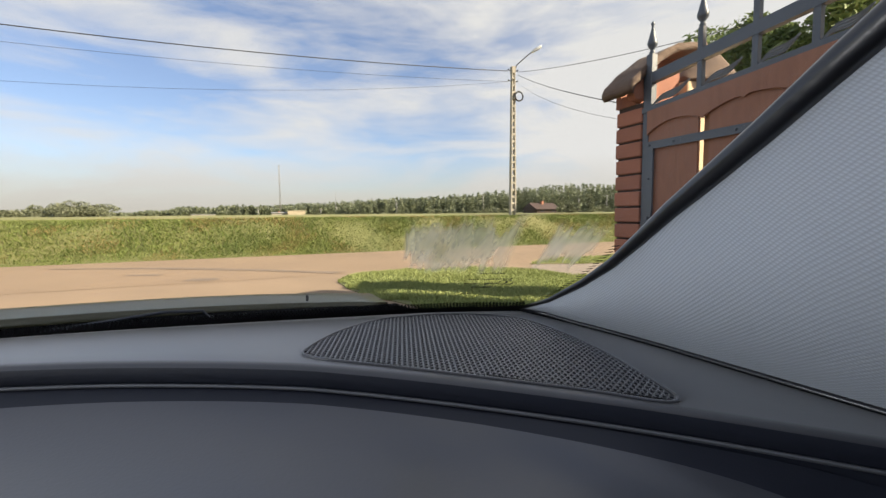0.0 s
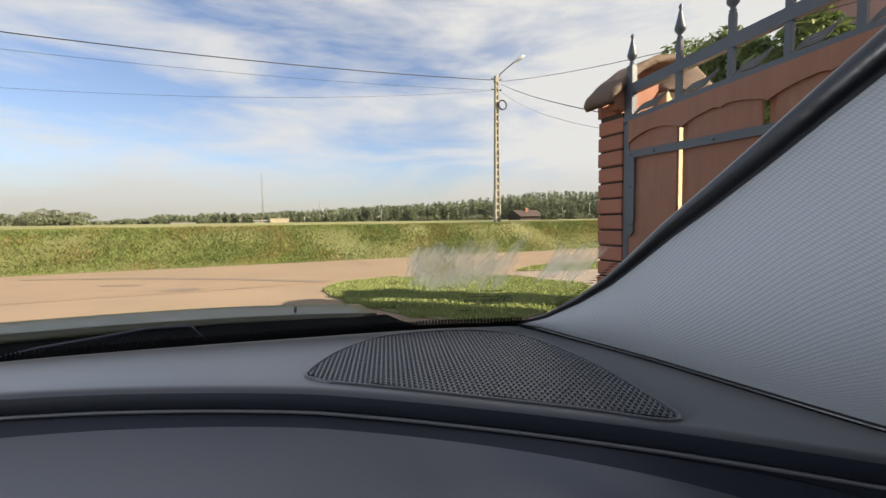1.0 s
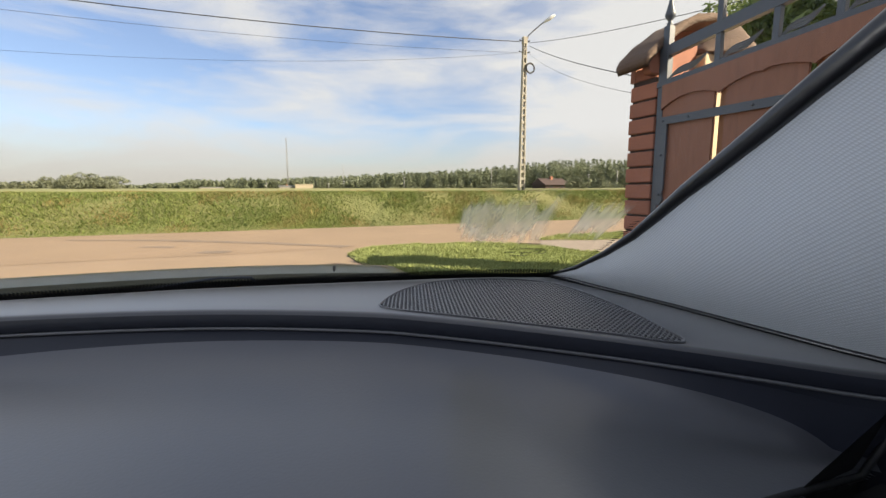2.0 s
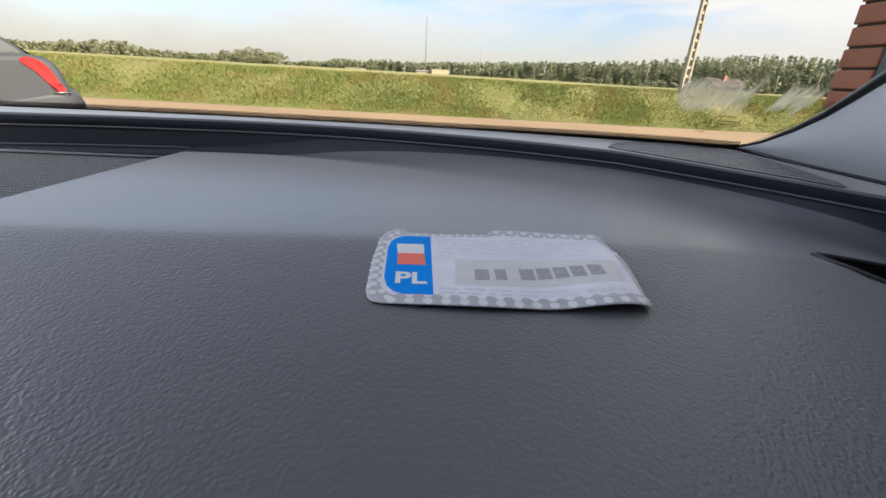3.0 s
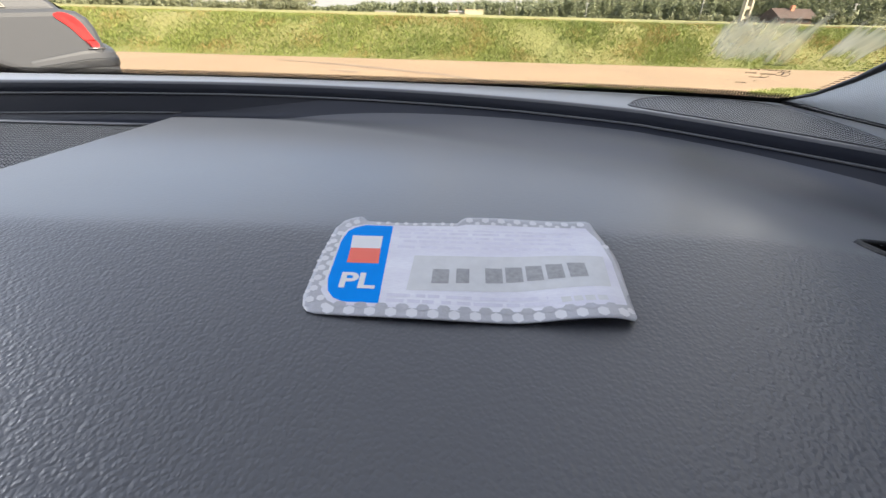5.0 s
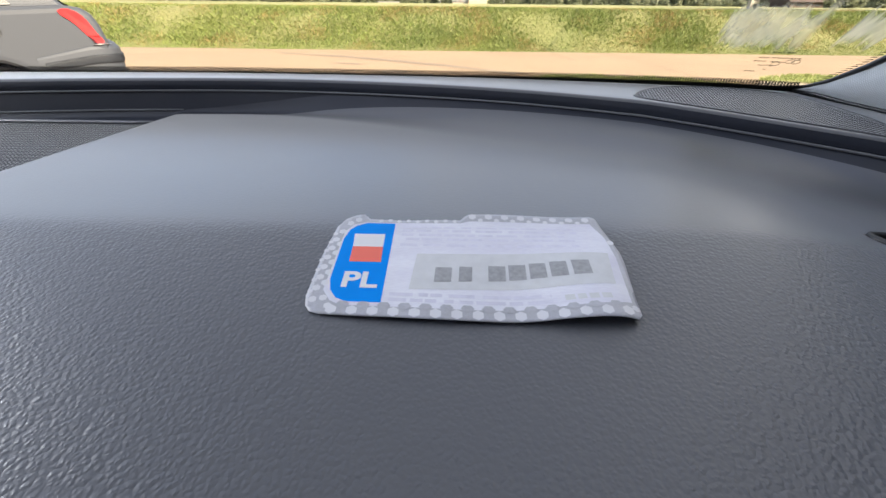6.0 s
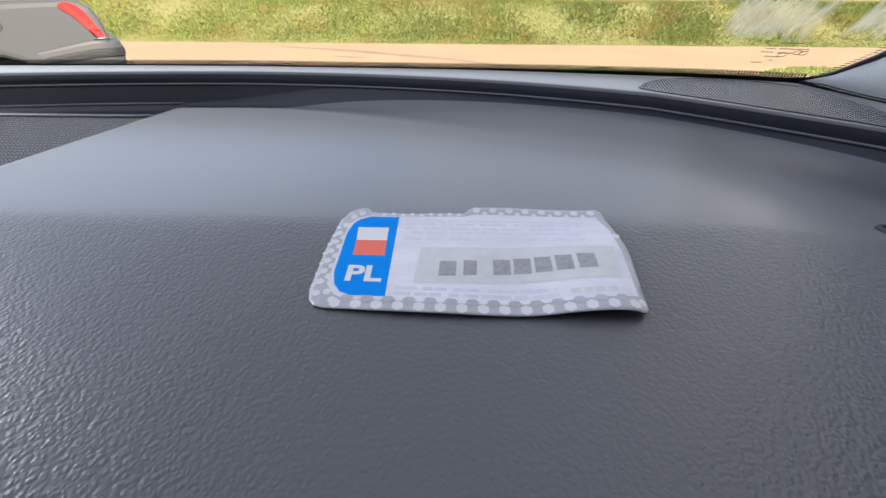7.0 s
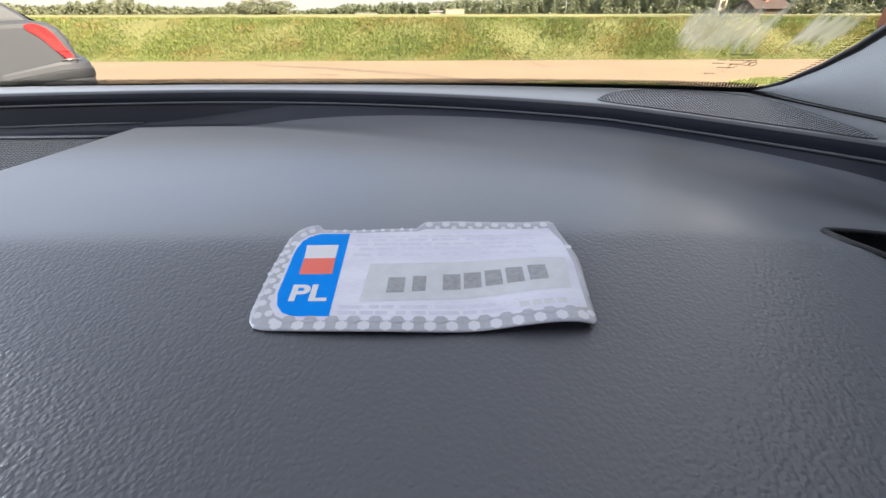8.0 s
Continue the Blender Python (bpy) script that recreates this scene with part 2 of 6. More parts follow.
M_PAD = plastic_material("dashboard_grain", (0.055, 0.059, 0.072), 0.43, 660.0, 0.46, crease=-0.036, spec=1.0, sheen_weight=0.4)
M_TOP = plastic_material("dashboard_top_plastic", (0.028, 0.030, 0.038), 0.36, 1500.0, 0.05, spec=1.0, sheen_weight=0.55)
# darker than the shelf: puts shade into lip, pad roll and centre recess
M_LIP = plastic_material("shaded_lip_plastic", (0.020, 0.023, 0.034), 0.42, 1500.0, 0.08, spec=0.4)
M_BEAD = plastic_material("seam_bead_plastic", (0.11, 0.115, 0.125), 0.3, 1500.0, 0.1)
M_BLACK = material("black_plastic", (0.012, 0.012, 0.013), 0.5, grain=0.1, scale=400, vary=0.3)
M_COWL = material("matt_black_cowl_plastic", (0.004, 0.004, 0.005), 0.85, spec=0.02, grain=0.1, scale=300, vary=0.3)
M_RUBBER = material("black_rubber_seal", (0.014, 0.0145, 0.017), 0.28, grain=0.1, scale=200, vary=0.3)
M_FRIT = material("black_enamel", (0.010, 0.010, 0.011), 0.5, spec=0.25, vary=0.2)
M_CLOTH = weave_material("grey_weave", (0.60, 0.64, 0.69), 0.0017)
M_GLASS = clear_material("windscreen_glass", (0.97, 0.985, 0.975), 0.012)
M_SMEAR = smear_material("dried_glue", (0.96, 0.90, 0.68))
M_LINING = material("headliner_cloth", (0.2, 0.195, 0.19), 0.9, grain=0.2, scale=500, vary=0.1)
M_CABIN = material("cabin_dark_trim", (0.03, 0.03, 0.032), 0.7, grain=0.1, scale=300, vary=0.2)
# olive base colour puts the grass's reflection into the bonnet paint
M_PAINT = material("olive_tinted_car_paint", (0.13, 0.128, 0.075), 0.4, metal=0.2, coat=0.4, vary=0.1)
M_GREYCAR = material("grey_metallic_paint", (0.050, 0.056, 0.072), 0.58, metal=0.1, spec=0.22, coat=0.04, vary=0.06, vary_scale=1.2)
M_CARGLASS = material("tinted_car_glass", (0.05, 0.052, 0.06), 0.3, spec=0.15, coat=0.0, vary=0.1)
M_TYRE = material("tyre_rubber", (0.015, 0.015, 0.015), 0.8, grain=0.2, scale=80, vary=0.3)
M_RIM = material("silver_alloy", (0.45, 0.45, 0.46), 0.35, metal=0.9, vary=0.1)
M_REDLAMP = material("red_lamp_lens", (0.45, 0.035, 0.04), 0.12, coat=1.0, vary=0.15, vary_scale=12)
M_DARKLAMP = material("deep_red_lens", (0.17, 0.010, 0.012), 0.15, coat=1.0, vary=0.15, vary_scale=20)
M_ASPHALT = material("pale_worn_asphalt", (0.272, 0.19, 0.12), 0.9, grain=0.5, scale=55, vary=0.22, vary_scale=0.45, distance=0.006)
M_PATCH = material("dull_dark_asphalt", (0.21, 0.158, 0.118), 0.9, grain=0.5, scale=50, vary=0.25, vary_scale=1.5, distance=0.006)
M_DRIVE = material("sandy_drive", (0.285, 0.203, 0.132), 0.95, grain=0.5, scale=40, vary=0.22, vary_scale=0.7, distance=0.008)
M_SOIL = material("grassy_soil", (0.12, 0.135, 0.04), 0.95, color2=(0.17, 0.16, 0.06), grain=0.8, scale=9, vary_scale=0.5, distance=0.05)
M_FIELD = material("dry_meadow", (0.24, 0.22, 0.075), 0.95, color2=(0.15, 0.17, 0.045), grain=0.6, scale=4, vary_scale=0.08, distance=0.05)
M_GRASS = leaf_material("grass_blades", (0.115, 0.155, 0.055), (0.30, 0.315, 0.115))
M_WEED = leaf_material("weed_leaves", (0.11, 0.165, 0.045), (0.25, 0.29, 0.085))
M_VERGE = leaf_material("verge_grass_blades", (0.21, 0.26, 0.09), (0.38, 0.41, 0.16))
M_DRY = leaf_material("dry_grass_blades", (0.28, 0.18, 0.075), (0.44, 0.32, 0.15))
M_GRAVEL = material("pale_gravel", (0.30, 0.245, 0.20), 0.9, grain=0.9, scale=30, vary=0.35, vary_scale=6, distance=0.02)
# distance haze is put into both leaf colours by paling and greying them
M_PINE = leaf_material("hazed_pine_needles", (0.145, 0.175, 0.115), (0.275, 0.295, 0.195), trans=0.4)
M_DECID = leaf_material("hazed_deciduous_leaves", (0.145, 0.165, 0.11), (0.265, 0.275, 0.185), trans=0.3)
M_HEDGE = leaf_material("garden_tree_leaves", (0.095, 0.145, 0.05), (0.23, 0.28, 0.10))
M_BARK = material("bark", (0.11, 0.075, 0.05), 0.95, grain=0.8, scale=12, vary=0.4)
M_CONCRETE = material("weathered_concrete", (0.40, 0.37, 0.31), 0.9, grain=0.4, scale=25, vary=0.25, vary_scale=1.5)
M_WIRE = material("black_cable", (0.02, 0.02, 0.022), 0.6, vary=0.2)
M_GALV = material("galvanised_steel", (0.38, 0.39, 0.40), 0.5, metal=0.7, vary=0.2)
M_MAST = material("weathered_grey_mast", (0.24, 0.24, 0.245), 0.7, vary=0.2)
M_LAMPGLASS = material("street_lamp_cover", (0.75, 0.76, 0.74), 0.25, vary=0.1)
M_BLOCK = material("terracotta_block", (0.44, 0.18, 0.11), 0.85, grain=0.35, scale=40, vary=0.22, vary_scale=5, per_object=0.1)
M_MORTAR = material("dark_joint", (0.07, 0.045, 0.035), 0.95, grain=0.5, scale=60, vary=0.3)
M_GATEWOOD = material("brown_gate_board", (0.36, 0.165, 0.10), 0.7, grain=0.25, scale=35, vary=0.25, vary_scale=4, stretch=(1, 6, 1), per_object=0.06)
M_BATTEN = material("honey_wood_batten", (0.36, 0.16, 0.065), 0.7, grain=0.25, scale=35, vary=0.25, vary_scale=4, stretch=(6, 6, 1))
M_GATESTEEL = material("grey_painted_steel", (0.085, 0.103, 0.128), 0.45, grain=0.1, scale=60, vary=0.2)
M_LEAFSTEEL = material("pale_grey_forged_steel", (0.22, 0.245, 0.28), 0.5, grain=0.1, scale=60, vary=0.25)
M_COPING = material("rough_brown_coping", (0.17, 0.11, 0.075), 0.9, grain=0.8, scale=18, vary=0.35, vary_scale=3, stretch=(1, 1, 3), distance=0.02)
M_HOUSE = material("cream_render", (0.72, 0.56, 0.36), 0.9, grain=0.3, scale=60, vary=0.08)
M_DULLCREAM = material("dull_cream_render", (0.42, 0.36, 0.26), 0.9, grain=0.3, scale=3, vary=0.15)
M_PINKWALL = material("faded_pink_render", (0.46, 0.29, 0.26), 0.9, grain=0.3, scale=12, vary=0.12, vary_scale=0.6)
M_ROOF = material("red_roof_tile", (0.36, 0.13, 0.09), 0.8, grain=0.6, scale=10, vary=0.25)
M_DARKROOF = material("dark_brown_roof_tile", (0.06, 0.034, 0.028), 0.85, grain=0.5, scale=8, vary=0.3)
M_WHITE = material("white_render", (0.75, 0.74, 0.70), 0.9, vary=0.1)
M_SHEET = material("silver_foil_sheet", (0.40, 0.41, 0.44), 0.35, grain=0.15, scale=900, vary=0.16, vary_scale=60, color2=(0.52, 0.52, 0.58), spec=0.6)
M_STWHITE = material("pearly_white_film", (0.84, 0.85, 0.92), 0.4, grain=0.1, scale=1500, vary=0.1, vary_scale=110, color2=(0.70, 0.69, 0.80), stretch=(0.25, 1, 1))
M_STBLUE = material("blue_print", (0.0, 0.29, 0.95), 0.6, spec=0.05, vary=0.08, vary_scale=80)
M_STRED = material("red_print", (0.95, 0.16, 0.10), 0.55, vary=0.05)
M_STFLAG = material("white_print", (0.80, 0.80, 0.82), 0.4, vary=0.04)
M_STGREY = material("grey_print_panel", (0.70, 0.71, 0.73), 0.45, vary=0.12, vary_scale=200)
M_STDARK = material("dark_print", (0.42, 0.425, 0.44), 0.5, vary=0.35, vary_scale=500)
M_STLILAC = material("lilac_guilloche", (0.76, 0.755, 0.88), 0.4, vary=0.15, vary_scale=300)
M_STDOT = material("white_hexagon_print", (0.76, 0.76, 0.80), 0.3, vary=0.05)

# ---- building helpers ----


def part(name, bm, mat, parent=None, label="", smooth=True, matrix=None):
    """One bmesh becomes one mesh object, under a thing or part."""
    me = bpy.data.meshes.new(name)
    bm.normal_update()
    bm.to_mesh(me)
    bm.free()
    me.materials.append(mat)
    if smooth:
        me.polygons.foreach_set("use_smooth", [True] * len(me.polygons))
    ob = new(name, me)
    if matrix is not None:
        ob.matrix_world = matrix
    if parent is not None:
        ob.parent = parent
    if label:
        tagged(ob, label)
    return ob


def thing(name, at, label, category, group="", kind=""):
    ob = new(name)
    ob.empty_display_size = 0.05
    ob.location = at
    bpy.context.view_layer.update()
    return tagged(ob, label, category, group, kind)


def put(name, bm, mat, parent, label="", smooth=True):
    """A part given in world coordinates, under a thing that has a place of its own."""
    p = parent
    off = Vector((0, 0, 0))
    while p is not None:
        off += p.location
        p = p.parent
    bmesh.ops.translate(bm, verts=bm.verts[:], vec=-off)
    return part(name, bm, mat, parent, label, smooth)


def box(bm, a, b, bevel=0.0, seg=2):
    """A box from corner a to corner b, with rounded edges."""
    size = [abs(q - p) for p, q in zip(a, b)]
    mid = [(p + q) / 2 for p, q in zip(a, b)]
    r = bmesh.ops.create_cube(bm, size=1.0, matrix=Matrix.LocRotScale(mid, None, size))
    if bevel:
        es = list({e for v in r["verts"] for e in v.link_edges})
        bmesh.ops.bevel(bm, geom=es, offset=bevel, segments=seg, affect="EDGES", profile=0.5)
    return r["verts"]


def tube(bm, points, radii, sides=8, cap=True):
    """A round tube through points, with a radius at each."""
    pts = [Vector(p) for p in points]
    if not hasattr(radii, "__len__"):
        radii = [radii] * len(pts)
    rings = []
    for i, p in enumerate(pts):
        d = (pts[min(i + 1, len(pts) - 1)] - pts[max(i - 1, 0)]).normalized()
        ref = Vector((0, 0, 1)) if abs(d.z) < 0.9 else Vector((0, 1, 0))
        u = d.cross(ref).normalized()
        v = d.cross(u)
        rings.append([bm.verts.new(p + radii[i] * (math.cos(a) * u + math.sin(a) * v)) for a in [2 * math.pi * k / sides for k in range(sides)]])
    for r0, r1 in zip(rings, rings[1:]):
        for k in range(sides):
            bm.faces.new((r0[k], r0[(k + 1) % sides], r1[(k + 1) % sides], r1[k]))
    if cap:
        bm.faces.new(rings[0][::-1])
        bm.faces.new(rings[-1])


def loft(bm, rows, close=False, uv=False):
    """A sheet through rows of points of equal count."""
    vs = [[bm.verts.new(p) for p in row] for row in rows]
    layer = bm.loops.layers.uv.verify() if uv else None
    lens = {}
    if uv:
        for i, row in enumerate(rows):
            s = 0.0
            for j, p in enumerate(row):
                s += (Vector(p) - Vector(row[j - 1])).length if j else 0.0
                lens[i, j] = s
        vlen = [0.0]
        for i in range(1, len(rows)):
            mid = len(rows[0]) // 2
            vlen.append(vlen[-1] + (Vector(rows[i][mid]) - Vector(rows[i - 1][mid])).length)
    for i in range(len(vs) - 1):
        n = len(vs[i])
        for j in range(n if close else n - 1):
            idx = ((i, j), (i, (j + 1) % n), (i + 1, (j + 1) % n), (i + 1, j))
            f = bm.faces.new([vs[a][b] for a, b in idx])
            if uv:
                for lp, (a, b) in zip(f.loops, idx):
                    lp[layer].uv = (vlen[a], lens[a, b])
    return vs


def prism(bm, outline, vec):
    """A solid from a flat outline (list of points) pushed along vec."""
    a = [bm.verts.new(p) for p in outline]
    b = [bm.verts.new(Vector(p) + Vector(vec)) for p in outline]
    n = len(a)
    bm.faces.new(a[::-1])
    bm.faces.new(b)
    for k in range(n):
        bm.faces.new((a[k], a[(k + 1) % n], b[(k + 1) % n], b[k]))
    return a + b


def lerp_list(x, xs, ys):
    return float(np.interp(x, xs, ys))


def smooth_list(x, xs, ys):
    """Interpolates with soft corners."""
    return sum(lerp_list(x + d, xs, ys) for d in (-0.03, -0.015, 0.0, 0.015, 0.03)) / 5


def inside(x, y, poly):
    hit = False
    for (x0, y0), (x1, y1) in zip(poly, poly[1:] + poly[:1]):
        if (y0 > y) != (y1 > y) and x < (x1 - x0) * (y - y0) / (y1 - y0) + x0:
            hit = not hit
    return hit


def raw_mesh(name, verts, faces, mat):
    me = bpy.data.meshes.new(name)
    me.from_pydata([tuple(v) for v in verts], [], faces)
    me.materials.append(mat)
    return new(name, me)


# ---- ground, road, verge ----
FIELD_Z = 1.09


def bank_z(y, x=0.0):
    """Height of the land along y: flat, then the bank, then the field."""
    k = min(max((y - 13.75) / 2.5, 0.0), 1.0)
    k = k * k * (3 - 2 * k)
    return k * FIELD_Z


bm = bmesh.new()
xs = [-3000, -600, -150, -60] + [-30 + 0.75 * i for i in range(95)] + [60, 150, 600, 3000]
ys = [-1500, -200, -40, -10, 0, 4, 8, 11, 13.4, 13.75] + [13.75 + 0.18 * i for i in range(1, 17)] + [17.5, 19, 22, 30, 60, 150, 400, 1200, 4500]
rows = []
for y in ys:
    row = []
    for x in xs:
        z = bank_z(y)
        if 13.8 < y < 30 and abs(x) < 70:
            z += 0.10 * noise.noise((x * 0.5, y * 0.8, 1.0)) * min(1, (y - 13.75))
        row.append((x, y, z - 0.012))
    rows.append(row)
loft(bm, rows)
ground = part("ground", bm, M_SOIL)
tagged(ground, "grassy ground rising in a bank to a wide meadow", "ground", kind="structure")

bm = bmesh.new()
FX = (-2500, -500, -100, *range(-30, 40, 2), 100, 500, 2500)
loft(bm, [[(x, 18.2 + 0.25 * math.sin(x * 0.7), FIELD_Z + 0.005) for x in FX]] + [[(x, y, FIELD_Z + 0.0042 * (y - 18)) for x in FX] for y in (25, 40, 80, 150, 250, 400)] + [[(x, 2500, FIELD_Z + 1.7) for x in FX]])
field = part("field", bm, M_FIELD)
tagged(field, "sunlit dry yellow-green meadow behind the bank", "field", kind="structure")

bm = bmesh.new()
rd = [[(x, 8.7 + 0.10 * noise.noise((x * 0.6, 0, 0)), 0.0) for x in range(-80, 81)], [(x, 11.2, 0.03) for x in range(-80, 81)],
      [(x, 13.62 + 0.07 * noise.noise((x * 0.9, 5, 0)), 0.0) for x in range(-80, 81)]]
loft(bm, rd)
road = part("road", bm, M_ASPHALT)
tagged(road, "pale worn asphalt road lit by low sun", "road", kind="structure")

bm = bmesh.new()
loft(bm, [[(x, -12, -0.004) for x in range(-80, 81)], [(x, 0, -0.004) for x in range(-80, 81)], [(x, 8.75, -0.004) for x in range(-80, 81)]])
drive = part("driveway", bm, M_DRIVE)
tagged(drive, "sandy compacted driveway in front of the gate", "driveway", kind="structure")



def road_mark(poly, label):
    bm = bmesh.new()
    ring = []
    for (x0, y0), (x1, y1) in zip(poly, poly[1:] + poly[:1]):
        for k in range(6):
            x, y = x0 + (x1 - x0) * k / 6, y0 + (y1 - y0) * k / 6
            w = 0.07 * noise.noise((x * 3, y * 3, 2.0))
            ring.append(bm.verts.new((x + w, y + w * 0.6, 0.03 - 0.012 * abs(y - 11.2) + 0.006)))
    f = bm.faces.new(ring)
    bmesh.ops.triangulate(bm, faces=[f])
    return tagged(part("road_patch", bm, M_PATCH, smooth=False), label, "road patch", kind="structure")


road_mark([(-4.6, 12.3), (-2.65, 11.35), (-0.43, 10.05), (1.2, 8.85), (1.5, 8.95), (-0.35, 10.28), (-2.65, 11.6), (-4.6, 12.45)], "dull dark band across the road")
road_mark([(-1.45, 9.0), (-1.0, 8.85), (-0.8, 8.95), (-0.9, 9.15), (-1.3, 9.25)], "small dull stain on the road")
road_mark([(-2.6, 10.2), (-2.0, 9.95), (-1.95, 10.08), (-2.55, 10.35)], "thin dull stain on the road")

VERGE = [(1.15, 7.7), (1.45, 8.2), (1.76, 8.5), (2.2, 8.62), (2.7, 8.7), (3.3, 8.6), (3.95, 8.3), (4.5, 7.95), (5.0, 7.45), (5.2, 6.9), (5.27, 6.45), (5.4, 5.85), (4.8, 5.2), (3.8, 4.6), (2.8, 4.3), (2.1, 4.7), (1.75, 5.3), (1.5, 5.9), (1.32, 6.4), (1.2, 6.9)]
STRIP = [(5.6, 8.5), (6.6, 9.1), (9.5, 9.0), (9.5, 7.6), (7.9, 7.95), (6.6, 8.0)]


def flat_patch(name, poly, z, mat, label, category):
    bm = bmesh.new()
    f = bm.faces.new([bm.verts.new((x, y, z)) for x, y in poly])
    ext = bmesh.ops.extrude_face_region(bm, geom=[f])
    vs = [v for v in ext["geom"] if isinstance(v, bmesh.types.BMVert)]
    bmesh.ops.translate(bm, verts=vs, vec=(0, 0, 0.03))
    bmesh.ops.recalc_face_normals(bm, faces=bm.faces[:])
    ob = part(name, bm, mat, smooth=False)
    return tagged(ob, label, category, kind="structure")


flat_patch("verge", VERGE, -0.02, M_SOIL, "shaded grass verge beside the driveway", "verge")
flat_patch("verge", STRIP, -0.02, M_SOIL, "narrow grass strip along the road edge", "verge")
flat_patch("gravel_patch", [(5.05, 7.6), (5.6, 8.4), (6.6, 7.98), (9.5, 7.6), (9.5, 4.5), (5.2, 4.5), (5.45, 5.85)], -0.024, M_GRAVEL, "pale gravel patch by the gate pillar", "gravel")


def blades(name, spots, mat, label, category, height, width, lean=0.35, seed=3):
    """One sheet of many single blades, three points each and bent."""
    rng = random.Random(seed)
    verts, faces = [], []
    for x, y, z, k in spots:
        a = rng.uniform(0, 2 * math.pi)
        h = height * k * rng.uniform(0.55, 1.25)
        w = width * rng.uniform(0.6, 1.4)
        dx, dy = math.cos(a), math.sin(a)
        lx, ly = rng.gauss(0, lean) * h, rng.gauss(0, lean) * h
        i = len(verts)
        verts += [(x - dx * w, y - dy * w, z), (x + dx * w, y + dy * w, z), (x + dx * w * 0.8 + lx * 0.4, y + dy * w * 0.8 + ly * 0.4, z + h * 0.6),
                  (x - dx * w * 0.8 + lx * 0.4, y - dy * w * 0.8 + ly * 0.4, z + h * 0.6), (x + lx, y + ly, z + h)]
        faces += [(i, i + 1, i + 2, i + 3), (i + 3, i + 2, i + 4)]
    ob = raw_mesh(name, verts, faces, mat)
    return tagged(ob, label, category, kind="stuff")


def bank_spots(n, seed, lo=13.75, hi=18.0, x0=-24.0, x1=26.0, patchy=None):
    rng = random.Random(seed)
    out = []
    while len(out) < n:
        x, y = rng.uniform(x0, x1), lo + (hi - lo) * rng.random() ** 1.15
        f = noise.noise((x * 0.8, y * 1.1, seed))
        if patchy is not None and f < patchy + rng.uniform(-0.15, 0.15):
            continue
        k = 0.75 + 0.5 * max(0.0, noise.noise((x * 0.5 + 9, y * 0.7, 2.0)) + 0.35)
        if y < 14.3:
            k *= 0.35 + (y - 13.75)
        if y > 16.0:
            k *= 0.55
        z = bank_z(y) - 0.03
        out.append((x, y, z, k))
    return out


blades("bank_grass", bank_spots(140000, 5), M_GRASS, "dense sunlit green grass covering the roadside bank", "grass", 0.115, 0.0065, 0.6, 5)
blades("bank_weeds", bank_spots(120000, 6), M_WEED, "leafy green weeds among the bank grass", "weeds", 0.10, 0.014, 1.0, 6)
blades("dry_grass", bank_spots(26000, 7, patchy=0.16), M_DRY, "withered straw-coloured grass tufts on the bank", "dry grass", 0.14, 0.0065, 0.9, 7)


def patch_spots(n, poly, seed, z=0.01):
    rng = random.Random(seed)
    x0, x1 = min(p[0] for p in poly), max(p[0] for p in poly)
    y0, y1 = min(p[1] for p in poly), max(p[1] for p in poly)
    out = []
    while len(out) < n:
        x, y = rng.uniform(x0, x1), rng.uniform(y0, y1)
        wob = 0.22 * noise.noise((x * 1.7, y * 1.7, 8.0))
        if inside(x + wob, y + 0.7 * wob, poly):
            out.append((x, y, z, 0.6 + 0.8 * max(0, noise.noise((x * 1.5, y * 1.5, 3)) + 0.3)))
    return out


blades("verge_grass", patch_spots(48000, VERGE, 11) + patch_spots(5000, STRIP, 12), M_VERGE, "short green grass on the verge", "grass", 0.07, 0.008, 0.5, 11)

# ---- far woods, trees, masts ----


def clump_crown(rng, verts, faces, cx, cy, cz, rx, rz, n, leaf, cone=False):
    """A crown of many small leaf flakes with gaps and an uneven outline."""
    lobes = [(rng.gauss(0, 0.42), rng.gauss(0, 0.42), rng.uniform(-1.0, 0.72), rng.uniform(0.3, 0.6)) for _ in range(14)]
    for _ in range(n):
        if cone:
            h = rng.random() ** 1.4
            r = (1 - h) * rx * rng.uniform(0.35, 1.1) * (0.75 + 0.25 * math.sin(h * 30))
            a = rng.uniform(0, 2 * math.pi)
            p = (cx + r * math.cos(a), cy + r * math.sin(a), cz - rz + 2 * rz * h)
        else:
            lx, ly, lz, lr = rng.choice(lobes)
            d = Vector((rng.gauss(0, 1), rng.gauss(0, 1), rng.gauss(0, 1))).normalized() * lr * rng.uniform(0.6, 1.0)
            p = (cx + (lx + d.x) * rx, cy + (ly + d.y) * rx, cz + (lz + d.z) * rz * 0.85)
        s = leaf * rng.uniform(0.5, 1.5)
        i = len(verts)
        for _k in range(3):
            verts.append((p[0] + rng.gauss(0, s), p[1] + rng.gauss(0, s), p[2] + rng.gauss(0, s * 0.8)))
        faces.append((i, i + 1, i + 2))


def far_z(r):
    return FIELD_Z + 0.0042 * max(0.0, min(r, 400) - 18)


def polar(az, r):
    return (r * math.sin(radians(az)), r * math.cos(radians(az)), far_z(r))


def tall(r, el):
    """How high a thing at distance r stands that reaches the elevation el."""
    return max(0.6, r * math.tan(radians(el)) + 1.15 - far_z(r))


